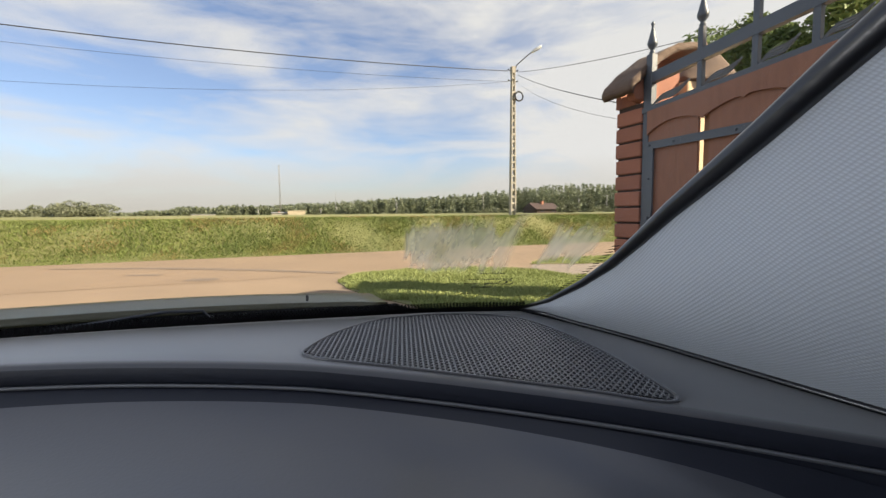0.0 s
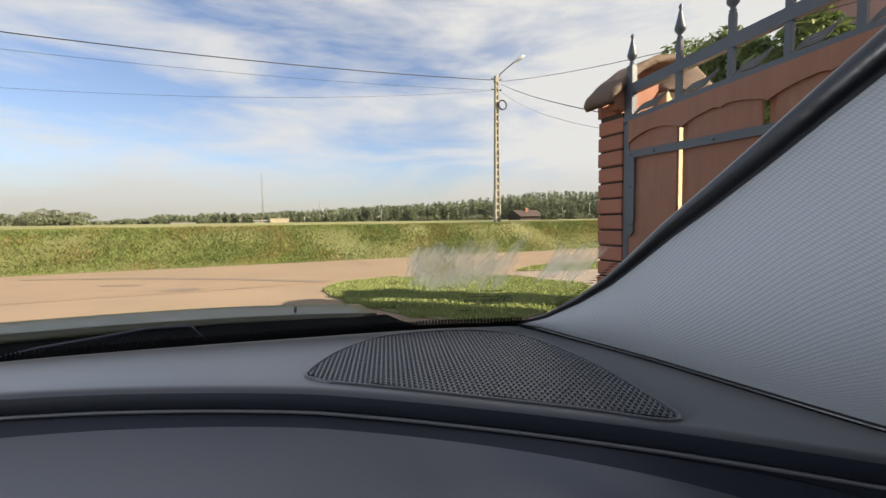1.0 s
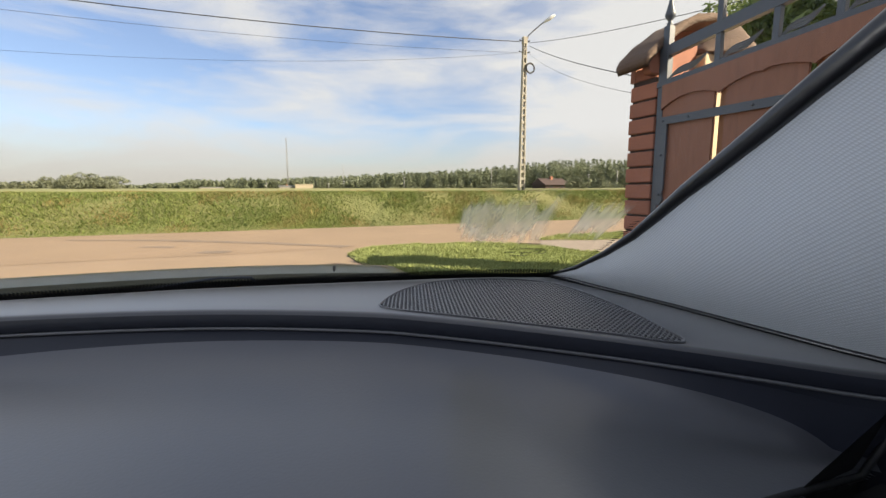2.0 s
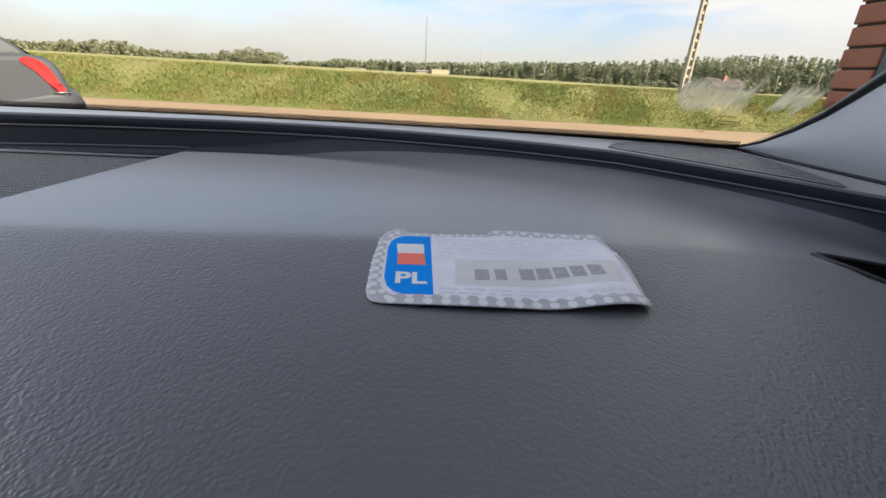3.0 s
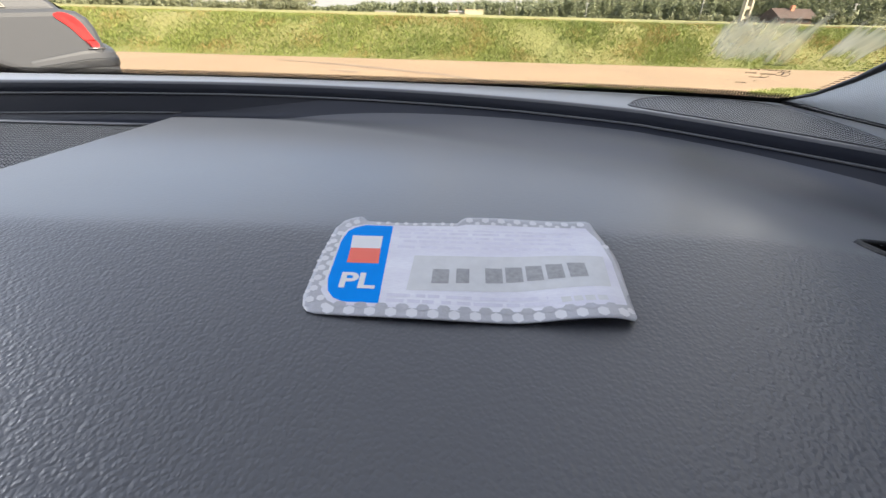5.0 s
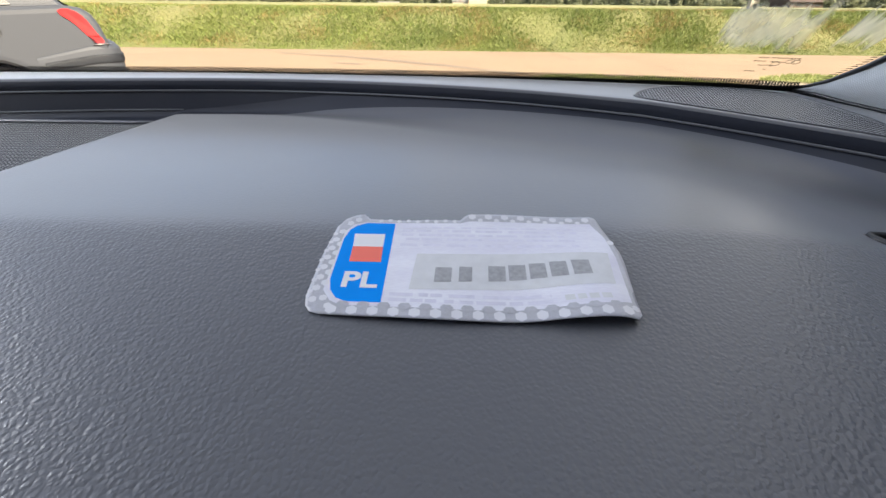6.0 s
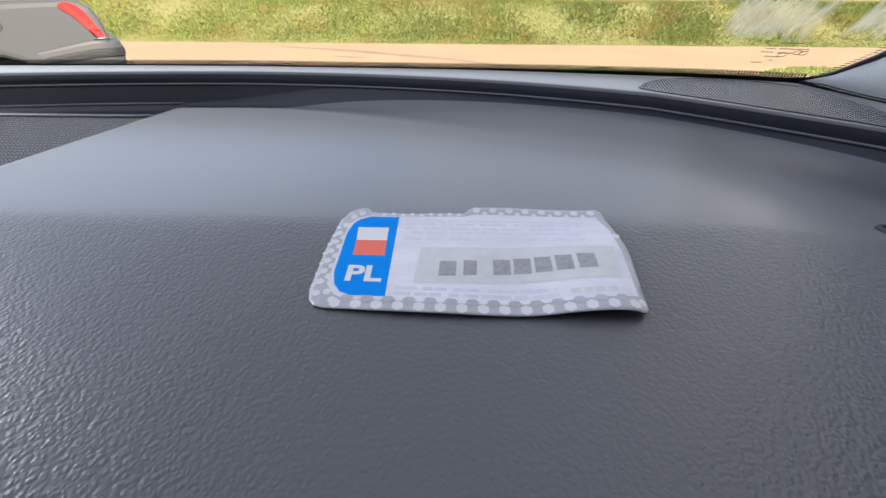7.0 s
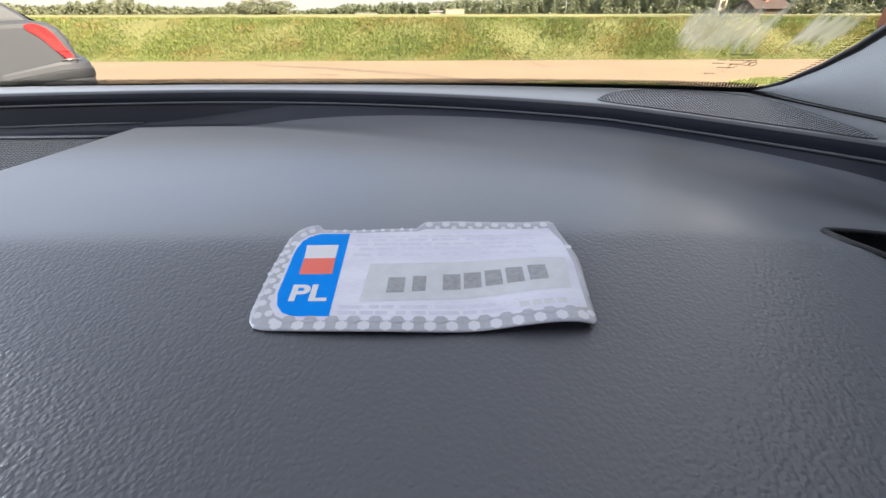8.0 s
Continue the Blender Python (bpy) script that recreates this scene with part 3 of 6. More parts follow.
def woods(name, az0, az1, tops, dist, count, mat, label, seed, n=70, leaf=0.55, spires=0.0):
    """A far belt of trees; tops gives the skyline's elevation in degrees along the bearing."""
    rng = random.Random(seed)
    verts, faces = [], []
    for _ in range(count):
        az = rng.uniform(az0, az1)
        r = dist * rng.uniform(0.93, 1.12)
        el = lerp_list(az, *tops) * rng.uniform(0.78, 1.03)
        h = max(1.5, tall(r, el))
        x, y, base = polar(az, r)
        w = min(h * rng.uniform(0.25, 0.42), 3.4)
        clump_crown(rng, verts, faces, x, y, base + h * 0.52, w, h * 0.5, n, leaf, rng.random() < spires)
        i = len(verts)
        verts += [(x - 0.15, y, base - 0.1), (x + 0.15, y, base - 0.1), (x, y, base + h * 0.7)]
        faces.append((i, i + 1, i + 2))
    ob = raw_mesh(name, verts, faces, mat)
    return tagged(ob, label, "forest", kind="stuff")


RIGHT_TOPS = ([8, 12, 15.5, 20, 23, 27, 30.5, 37.5, 43, 60, 75], [1.0, 1.9, 2.25, 2.3, 2.6, 2.75, 3.3, 3.65, 3.5, 3.5, 3.2])
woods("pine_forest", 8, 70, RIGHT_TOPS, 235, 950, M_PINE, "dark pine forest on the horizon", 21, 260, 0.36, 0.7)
woods("far_woods", -16.5, 14, ([-16.5, -15.5, -14.2, -12.7, -11.2, -9.8, -7.9, -6.8, -4.7, -2.9, 0.6, 3.9, 8, 14], [0.72, 0.50, 0.48, 0.82, 0.70, 1.30, 1.20, 1.08, 1.54, 1.30, 1.38, 1.68, 1.86, 2.16]), 330, 620, M_PINE, "far woodland behind the meadow, hazed grey-green", 22, 130, 0.5, 0.4)
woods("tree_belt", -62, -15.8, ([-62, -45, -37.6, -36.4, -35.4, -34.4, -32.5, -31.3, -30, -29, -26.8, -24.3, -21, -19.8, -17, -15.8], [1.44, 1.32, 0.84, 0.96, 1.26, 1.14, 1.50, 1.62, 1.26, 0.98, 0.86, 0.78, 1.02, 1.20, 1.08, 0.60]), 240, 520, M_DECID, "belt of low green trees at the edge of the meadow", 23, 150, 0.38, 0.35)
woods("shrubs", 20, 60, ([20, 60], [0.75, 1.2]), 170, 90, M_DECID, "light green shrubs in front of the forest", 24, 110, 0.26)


def tree(at, height, width, mat, label, seed, cone=False, n=900, leaf=0.3, category="tree"):
    """A tapered trunk with limbs, and a crown of many flakes."""
    rng = random.Random(seed)
    root = thing("tree", at, label, category)
    bm = bmesh.new()
    pts = [(0.04 * height * math.sin(k * 1.3) * 0.2, 0, height * 0.85 * k / 5 - 0.05) for k in range(6)]
    tube(bm, pts, [height * 0.022 * (1 - 0.16 * k) for k in range(6)], 7)
    for k in range(7):
        a, h = rng.uniform(0, 6.28), height * rng.uniform(0.3, 0.7)
        tube(bm, [(0, 0, h), (math.cos(a) * width * 0.25, math.sin(a) * width * 0.25, h + height * 0.1), (math.cos(a) * width * 0.42, math.sin(a) * width * 0.42, h + height * 0.14)],
             [height * 0.009, height * 0.006, height * 0.002], 5)
    part("trunk", bm, M_BARK, root)
    verts, faces = [], []
    clump_crown(rng, verts, faces, 0, 0, height * (0.53 if cone else 0.46), width * 0.5, height * (0.47 if cone else 0.56), n, leaf, cone)
    crown = raw_mesh("crown", verts, faces, mat)
    crown.parent = root
    return root


for az, r, el, wdeg in ((-19.6, 150, 1.5, 1.6), (-18.2, 148, 1.65, 1.8), (-17.0, 152, 1.35, 1.5)):
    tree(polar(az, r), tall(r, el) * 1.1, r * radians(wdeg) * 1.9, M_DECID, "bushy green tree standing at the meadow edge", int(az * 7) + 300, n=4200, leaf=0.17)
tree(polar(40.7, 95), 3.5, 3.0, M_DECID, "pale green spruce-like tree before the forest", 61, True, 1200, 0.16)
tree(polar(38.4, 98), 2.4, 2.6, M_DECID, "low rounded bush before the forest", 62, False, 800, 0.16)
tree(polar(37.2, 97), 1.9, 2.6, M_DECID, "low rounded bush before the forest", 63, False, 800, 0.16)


def mast(az, r, el, label, lattice=True):
    h = tall(r, el)
    root = thing("mast", polar(az, r), label, "mast", "masts on the meadow")
    w = 0.5 if lattice else 0.22
    if lattice:
        for sx, sy in ((-1, -1), (1, -1), (0, 1)):
            bm = bmesh.new()
            tube(bm, [(sx * w, sy * w, -0.2), (sx * w * 0.5, sy * w * 0.5, h)], [0.12, 0.09], 4)
            part("leg", bm, M_MAST, root)
        bm = bmesh.new()
        k = 0
        while k * 1.2 < h - 1.5:
            s = 1 - 0.5 * k * 1.2 / h
            tube(bm, [(-w * s, -w * s, k * 1.2), (w * s, -w * s, k * 1.2 + 1.2)], 0.035, 3)
            tube(bm, [(w * s, -w * s, k * 1.2), (0, w * s, k * 1.2 + 1.2)], 0.035, 3)
            k += 1
        part("bracing", bm, M_MAST, root)
    else:
        bm = bmesh.new()
        tube(bm, [(0, 0, -0.2), (0, 0, h)], [w, w * 0.6], 6)
        part("pole", bm, M_MAST, root)
        bm = bmesh.new()
        tube(bm, [(-0.9, 0, h * 0.93), (0.9, 0, h * 0.93)], 0.07, 4)
        part("crossarm", bm, M_MAST, root)
    return root


mast(1.05, 300, 6.4, "tall thin lattice radio mast on the meadow horizon")
mast(7.8, 300, 3.2, "slim steel mast near a low substation", False)
mast(12.4, 280, 2.35, "steel power mast with a crossarm", True)
for az, el in ((15.6, 1.7), (27.1, 2.6), (33.8, 1.3), (39.3, 1.9), (42.6, 2.3), (5.9, 0.9), (-1.5, 0.9)):
    mast(az, 190, el, "slim grey lamp pole far across the meadow", False)


def far_house(az, r, w, h, roof_h, wall_mat, roof_mat, label, windows=True):
    x, y, z = polar(az, r)
    root = thing("house", (x, y, z - 0.2), label, "house")
    bm = bmesh.new()
    box(bm, (-w / 2, -3, 0), (w / 2, 3, h), 0.03)
    part("wall", bm, wall_mat, root, smooth=False)
    if roof_h > 0.3:
        bm = bmesh.new()
        prism(bm, [(-w / 2 - 0.4, -3.5, h), (-w / 2 - 0.4, 3.5, h), (-w / 2 - 0.4, 0, h + roof_h)], (w + 0.8, 0, 0))
        rf = part("roof", bm, roof_mat, root, smooth=False)
        bm = bmesh.new()
        box(bm, (-0.4, -0.9, h + roof_h * 0.5), (0.2, -0.3, h + roof_h + 0.5), 0.02)
        part("chimney", bm, M_BLOCK, rf, smooth=False)
    else:
        bm = bmesh.new()
        box(bm, (-w / 2 - 0.2, -3.2, h), (w / 2 + 0.2, 3.2, h + 0.3), 0.03)
        part("roof", bm, roof_mat, root, smooth=False)
    for k in range(max(2, int(w / 2.5)) if windows else 0):
        bm = bmesh.new()
        cx = -w / 2 + (k + 0.5) * w / max(2, int(w / 2.5))
        box(bm, (cx - 0.45, -3.04, h * 0.35), (cx + 0.45, -2.96, h * 0.75), 0.01)
        part("window", bm, M_CARGLASS, root, smooth=False)
    return root


far_house(2.9, 270, 10.0, 2.4, 0.0, M_DULLCREAM, M_DULLCREAM, "low cream flat-roofed building on the meadow", False)
far_house(0.9, 272, 8.5, 1.3, 0.6, M_CONCRETE, M_MAST, "low shed with a grey roof beside a cream building", False)
far_house(34.6, 115, 6.6, 1.0, 1.7, M_MORTAR, M_DARKROOF, "small house with a steep dark brown roof")
far_house(-7.4, 290, 12.0, 0.7, 0.0, M_CONCRETE, M_GALV, "long low pale shed on the horizon", False)
sub = thing("substation_gantry", polar(8.7, 255), "grey steel gantry frame of a substation", "gantry")
for k in range(5):
    bm = bmesh.new()
    tube(bm, [(-3.5 + k * 2.2, 0, -0.2), (-3.5 + k * 2.2, 0, 4.0)], 0.14, 5)
    part("post", bm, M_WHITE, sub)
for z in (2.6, 3.9):
    bm = bmesh.new()
    tube(bm, [(-4.5, 0, z), (7.0, 0, z)], 0.2, 5)
    part("beam", bm, M_WHITE, sub)

# ---- concrete street pole with its lamp and cables ----
PX, PY = 12.4, 20.6
pole = thing("utility_pole", (PX, PY, 0.9), "weathered concrete utility pole with slotted sides and a street lamp", "utility pole")
HP = 8.1
for side in (-1, 1):
    bm = bmesh.new()
    loft(bm, [[(side * a * s + side * b, c * s2, z) for a, c in ((0, -1), (1, -1), (1, 1), (0, 1))] for z, s, b, s2 in ((-0.3, 0.075, 0.10, 0.12), (HP, 0.05, 0.045, 0.09))], close=True)
    bmesh.ops.holes_fill(bm, edges=bm.edges[:])
    bmesh.ops.recalc_face_normals(bm, faces=bm.faces[:])
    part("chord", bm, M_CONCRETE, pole, smooth=False)
for k in range(22):
    z = 0.1 + k * 0.37
    s = 0.105 - 0.055 * z / HP
    bm = bmesh.new()
    box(bm, (-s, -0.085, z - 0.06), (s, 0.085, z + 0.06), 0.006, 1)
    part("rung", bm, M_CONCRETE, pole, smooth=False)
bm = bmesh.new()
box(bm, (-0.12, -0.11, HP - 0.35), (0.12, 0.11, HP), 0.015)
part("pole_head", bm, M_CONCRETE, pole, smooth=False)
bm = bmesh.new()
tube(bm, [(0.1, 0, HP - 0.25), (0.2, -0.05, HP + 0.1), (0.75, -0.4, HP + 0.62), (0.9, -0.5, HP + 0.72)], 0.035, 8)
arm = part("lamp_arm", bm, M_GALV, pole)
bm = bmesh.new()
loft(bm, [[(0.82 + d, -0.47 - d * 0.6 + w * math.sin(a) * 0.5, HP + 0.68 + d * 0.62 + w * math.cos(a) * 0.55) for a in [k * math.pi / 5 for k in range(10)]] for d, w in ((0.0, 0.06), (0.05, 0.14), (0.25, 0.20), (0.42, 0.17), (0.47, 0.08))], close=True)
bmesh.ops.holes_fill(bm, edges=bm.edges[:])
part("lamp_head", bm, M_LAMPGLASS, arm, "pale street lamp head")
bm = bmesh.new()
tube(bm, [(0.28 + 0.24 * math.cos(a), -0.16, HP - 1.55 + 0.24 * math.sin(a)) for a in [k * 2 * math.pi / 20 for k in range(21)]], 0.045, 6, False)
part("cable_coil", bm, M_WIRE, pole, "coil of spare black cable")
for z, sx in ((HP - 0.2, -1), (HP - 0.2, 1), (HP - 0.75, -1), (HP - 0.75, 1)):
    bm = bmesh.new()
    tube(bm, [(sx * 0.1, 0, z), (sx * 0.26, 0, z), (sx * 0.30, 0, z + 0.05)], [0.02, 0.03, 0.045], 6)
    part("insulator", bm, M_BLACK, pole)


def wire(a, b, sag, r, label):
    bm = bmesh.new()
    a, b = Vector(a), Vector(b)
    tube(bm, [a.lerp(b, k / 24) - Vector((0, 0, 4 * sag * (k / 24) * (1 - k / 24))) for k in range(25)], r, 6)
    ob = part("overhead_wire", bm, M_WIRE)
    tagged(ob, label, "wire", "wires at the pole")
    return ob


wire((PX - 0.3, PY, 8.75), (PX - 42, PY, 9.0), 0.8, 0.02, "thick black overhead cable on the concrete pole")
wire((PX - 0.3, PY, 8.2), (PX - 42, PY, 8.35), 0.8, 0.007, "thin overhead wire on the concrete pole")
wire((PX - 0.3, PY, 8.2), (PX - 42, PY, 7.1), 1.55, 0.006, "thin sagging overhead wire on the concrete pole")
wire((PX + 0.3, PY, 8.75), (10.7, -2.0, 4.6), 0.5, 0.011, "thin cable running from the pole over the gate")
wire((PX + 0.3, PY, 8.6), (7.3, 7.6, 3.55), 0.12, 0.012, "black service cable from the pole to the house")
wire((PX + 0.3, PY, 8.2), (7.3, 7.6, 3.2), 0.25, 0.005, "thin service wire from the pole to the house")

# ---- gate, pillar, wall ----
pillar = thing("gate_pillar", (3.95, 3.78, 0.0), "gate pillar of stacked terracotta blocks with deep joints", "pillar")
bm = bmesh.new()
box(bm, (3.775, 3.625, -0.05), (4.135, 3.935, 2.299))
put("core", bm, M_MORTAR, pillar, smooth=False)
bm = bmesh.new()
box(bm, (-0.2, -0.175, 0), (0.2, 0.175, 0.152), 0.012, 2)
block_mesh = bpy.data.meshes.new("block")
bm.to_mesh(block_mesh)
bm.free()
block_mesh.materials.append(M_BLOCK)
rngp = random.Random(4)
for k in range(13):
    ob = new("block", block_mesh)
    ob.parent = pillar
    ob.location = (rngp.uniform(-0.006, 0.006), rngp.uniform(-0.004, 0.004), 0.01 + k * 0.174)


def coping(name, x0, x1, y_mid, half, z0, rise, label):
    """A thick rounded roof-like coping with a lumpy surface."""
    root = thing(name, ((x0 + x1) / 2, y_mid, z0), label, "coping")
    bm = bmesh.new()
    prof = [(-1.0, 0.02), (-1.06, 0.10), (-1.0, 0.2), (-0.75, 0.48), (-0.4, 0.82), (0, 1.0), (0.4, 0.82), (0.75, 0.48), (1.0, 0.2), (1.06, 0.10), (1.0, 0.02), (0, 0.0)]
    n = 22
    rows = []
    for i in range(n + 1):
        u = i / n
        e = min(u, 1 - u) * (x1 - x0)
        shrink = min(1.0, 0.12 + 0.88 * math.sin(min(e / 0.75, 1.0) * math.pi / 2))
        x = x0 + (x1 - x0) * u
        row = []
        for py, pz in prof:
            p = Vector((x, y_mid + py * half * (0.35 + 0.65 * shrink), z0 + pz * rise * shrink))
            p += Vector((0, 1, 1)) * 0.018 * noise.noise(p * 6)
            row.append(p)
        rows.append(row)
    vs = loft(bm, rows, close=True)
    bm.faces.new(vs[0][::-1])
    bm.faces.new(vs[-1])
    bmesh.ops.recalc_face_normals(bm, faces=bm.faces[:])
    put("coping_roof", bm, M_COPING, root)
    return root


cap = thing("pillar_coping", (4.0, 3.82, 2.4), "curved brown coping shell over a terracotta cap", "coping")
ARCH = [(3.56, 2.42), (3.565, 2.46), (3.60, 2.52), (3.74, 2.65), (3.93, 2.795), (4.09, 2.895), (4.22, 2.945), (4.36, 2.972), (4.50, 2.995), (4.62, 3.01)]
bm = bmesh.new()
rows = []
for j in range(9):
    y = 3.56 + 0.42 * j / 8
    top, low = [], []
    for i in range(37):
        u = i / 36 * (len(ARCH) - 1)
        x, z = lerp_list(u, range(len(ARCH)), [p[0] for p in ARCH]), lerp_list(u, range(len(ARCH)), [p[1] for p in ARCH])
        lump = 0.012 * noise.noise((x * 7, y * 7, 1.0))
        top.append((x, y, z + lump))
        low.append((x + 0.035, y, z - 0.07 + lump * 0.6 + 0.02 * max(0, 3.66 - x) * 10))
    rows.append(top + low[::-1])
vs = loft(bm, rows, close=True)
bm.faces.new(vs[0][::-1])
bm.faces.new(vs[-1])
bmesh.ops.recalc_face_normals(bm, faces=bm.faces[:])
put("shell", bm, M_COPING, cap, "rough brown rounded shell")
bm = bmesh.new()
prism(bm, [(3.76, 3.90, 2.30), (3.76, 3.90, 2.55)] + [(x + 0.03, 3.90, z - 0.06) for x, z in ARCH[3:]] + [(4.6, 3.90, 2.30)], (0, 0.07, 0))
box(bm, (3.76, 3.70, 2.30), (4.14, 3.899, 2.42), 0.01)
bmesh.ops.recalc_face_normals(bm, faces=bm.faces[:])
put("infill", bm, M_BLOCK, cap, "terracotta infill under the shell", smooth=False)
bm = bmesh.new()
prism(bm, [(3.77 + 0.11 * math.cos(radians(a)), 3.62, 2.41 + 0.15 * math.sin(radians(a))) for a in range(-20, 201, 10)] + [(3.69, 3.62, 2.33), (3.85, 3.62, 2.33)], (0, 0.10, 0))
bmesh.ops.recalc_face_normals(bm, faces=bm.faces[:])
bmesh.ops.bevel(bm, geom=bm.edges[:], offset=0.008, segments=1, affect="EDGES")
put("bracket", bm, M_BLOCK, cap, "half-round terracotta bracket", smooth=False)
wall = thing("garden_wall", (6.0, 3.95, 0.0), "cream rendered garden wall beside the pillar", "wall", kind="structure")
bm = bmesh.new()
box(bm, (4.65, 3.8, -0.05), (5.6, 4.1, 2.68), 0.02)
put("wall_body", bm, M_HOUSE, wall, smooth=False)
coping("wall_coping", 4.66, 5.7, 3.95, 0.34, 2.68, 0.50, "rough brown rounded coping along the garden wall")

GX = 3.80
gate = thing("gate", (GX, 2.6, 0.05), "brown boarded gate leaf in a grey steel frame, standing open", "gate")
GY1, GY0 = 3.60, 0.55     # hinge end and free end
bm = bmesh.new()
box(bm, (GX - 0.03, GY1 - 0.07, 0.05), (GX + 0.03, GY1, 2.62), 0.004)
put("hinge_post", bm, M_GATESTEEL, gate, smooth=False)
bm = bmesh.new()
box(bm, (GX - 0.03, GY0, 0.05), (GX + 0.03, GY0 + 0.07, 2.75), 0.004)
put("end_post", bm, M_GATESTEEL, gate, smooth=False)


def rail(name, za, zb, thick, x0=-0.032, x1=0.032, y0=None, y1=None):
    """A straight rail from the hinge end (height za) to the free end (height zb)."""
    ya, yb = GY1 if y1 is None else y1, GY0 if y0 is None else y0
    bm = bmesh.new()
    prism(bm, [(GX + x0, ya, za), (GX + x0, yb, zb), (GX + x0, yb, zb + thick), (GX + x0, ya, za + thick)], (x1 - x0, 0, 0))
    bmesh.ops.recalc_face_normals(bm, faces=bm.faces[:])
    return put(name, bm, M_GATESTEEL, gate, smooth=False)


rail("top_rail", 2.46, 2.74, 0.105)
rail("middle_rail", 2.18, 2.42, 0.05, -0.045, 0.045)
rail("bottom_rail", 0.08, 0.08, 0.08)
# strap frame on the boards
rail("strap", 1.80, 1.80, 0.075, -0.055, -0.034, 0.62, 3.53)
bm = bmesh.new()
prism(bm, [(GX - 0.056, 3.53, 1.875), (GX - 0.056, 3.44, 1.875), (GX - 0.056, 3.44, 1.16), (GX - 0.056, 3.455, 1.10), (GX - 0.056, 3.44, 1.04), (GX - 0.056, 3.485, 0.98), (GX - 0.056, 3.53, 1.04)], (0.022, 0, 0))
bmesh.ops.recalc_face_normals(bm, faces=bm.faces[:])
put("hinge_strap", bm, M_GATESTEEL, gate, "grey steel strap with a pointed end", smooth=False)
for y, z in ((3.485, 1.835), (3.485, 1.1), (3.2, 1.838), (2.6, 1.838), (2.0, 1.838), (3.485, 1.5)):
    bm = bmesh.new()
    bmesh.ops.create_uvsphere(bm, u_segments=8, v_segments=5, radius=0.013, matrix=Matrix.Translation((GX - 0.057, y, z)))
    put("rivet", bm, M_GATESTEEL, gate)
# board panels with narrow open gaps between them
edges_y = [3.53, 2.975, 2.865, 2.24, 2.14, 1.45, 1.35, 0.62]
for a, b in zip(edges_y[::2], edges_y[1::2]):
    bm = bmesh.new()
    prism(bm, [(GX - 0.02, a, 0.12), (GX - 0.02, b, 0.12), (GX - 0.02, b, 2.2 + 0.075 * (3.6 - b)), (GX - 0.02, a, 2.2 + 0.075 * (3.6 - a))], (0.032, 0, 0))
    bmesh.ops.recalc_face_normals(bm, faces=bm.faces[:])
    put("board", bm, M_GATEWOOD, gate, smooth=False)
for a in (2.93, 2.195, 1.40):
    bm = bmesh.new()
    box(bm, (GX + 0.016, a - 0.040, 0.12), (GX + 0.085, a + 0.012, 2.2), 0.003, 1)
    put("batten", bm, M_BATTEN, gate, smooth=False)
# scalloped fascia board under the middle rail, one wave to each panel
for a, b in ((3.53, 2.92), (2.92, 2.19), (2.19, 1.40), (1.40, 0.62)):
    top, low = [], []
    for k in range(31):
        u = k / 30
        y = a - (a - b) * u
        zt = 2.18 + 0.0787 * (3.6 - y)
        arch = 0.085 * math.sin(math.pi * u) ** 0.75 - 0.02 * math.exp(-((u - 0.5) / 0.035) ** 2) * (1 if a < 3 else 0)
        top.append((GX - 0.047, y, zt + 0.004))
        low.append((GX - 0.047, y, zt - 0.235 + arch))
    bm = bmesh.new()
    prism(bm, top + low[::-1], (0.026, 0, 0))
    bmesh.ops.recalc_face_normals(bm, faces=bm.faces[:])
    put("scalloped_board", bm, M_GATEWOOD, gate, "scalloped brown board", smooth=False)


def finial(bm, x, y, z, s=1.0):
    """A turned spear point on a small ball."""
    prof = [(0.02, 0.0), (0.024, 0.02), (0.016, 0.035), (0.016, 0.05), (0.036, 0.085), (0.04, 0.11), (0.03, 0.16), (0.016, 0.24), (0.008, 0.29), (0.016, 0.31), (0.008, 0.335), (0.001, 0.345)]
    rows = [[(x + 1.35 * r * s * math.cos(a), y + 1.35 * r * s * math.sin(a), z + h * s) for a in [k * math.pi / 5 for k in range(10)]] for r, h in prof]
    loft(bm, rows, close=True)


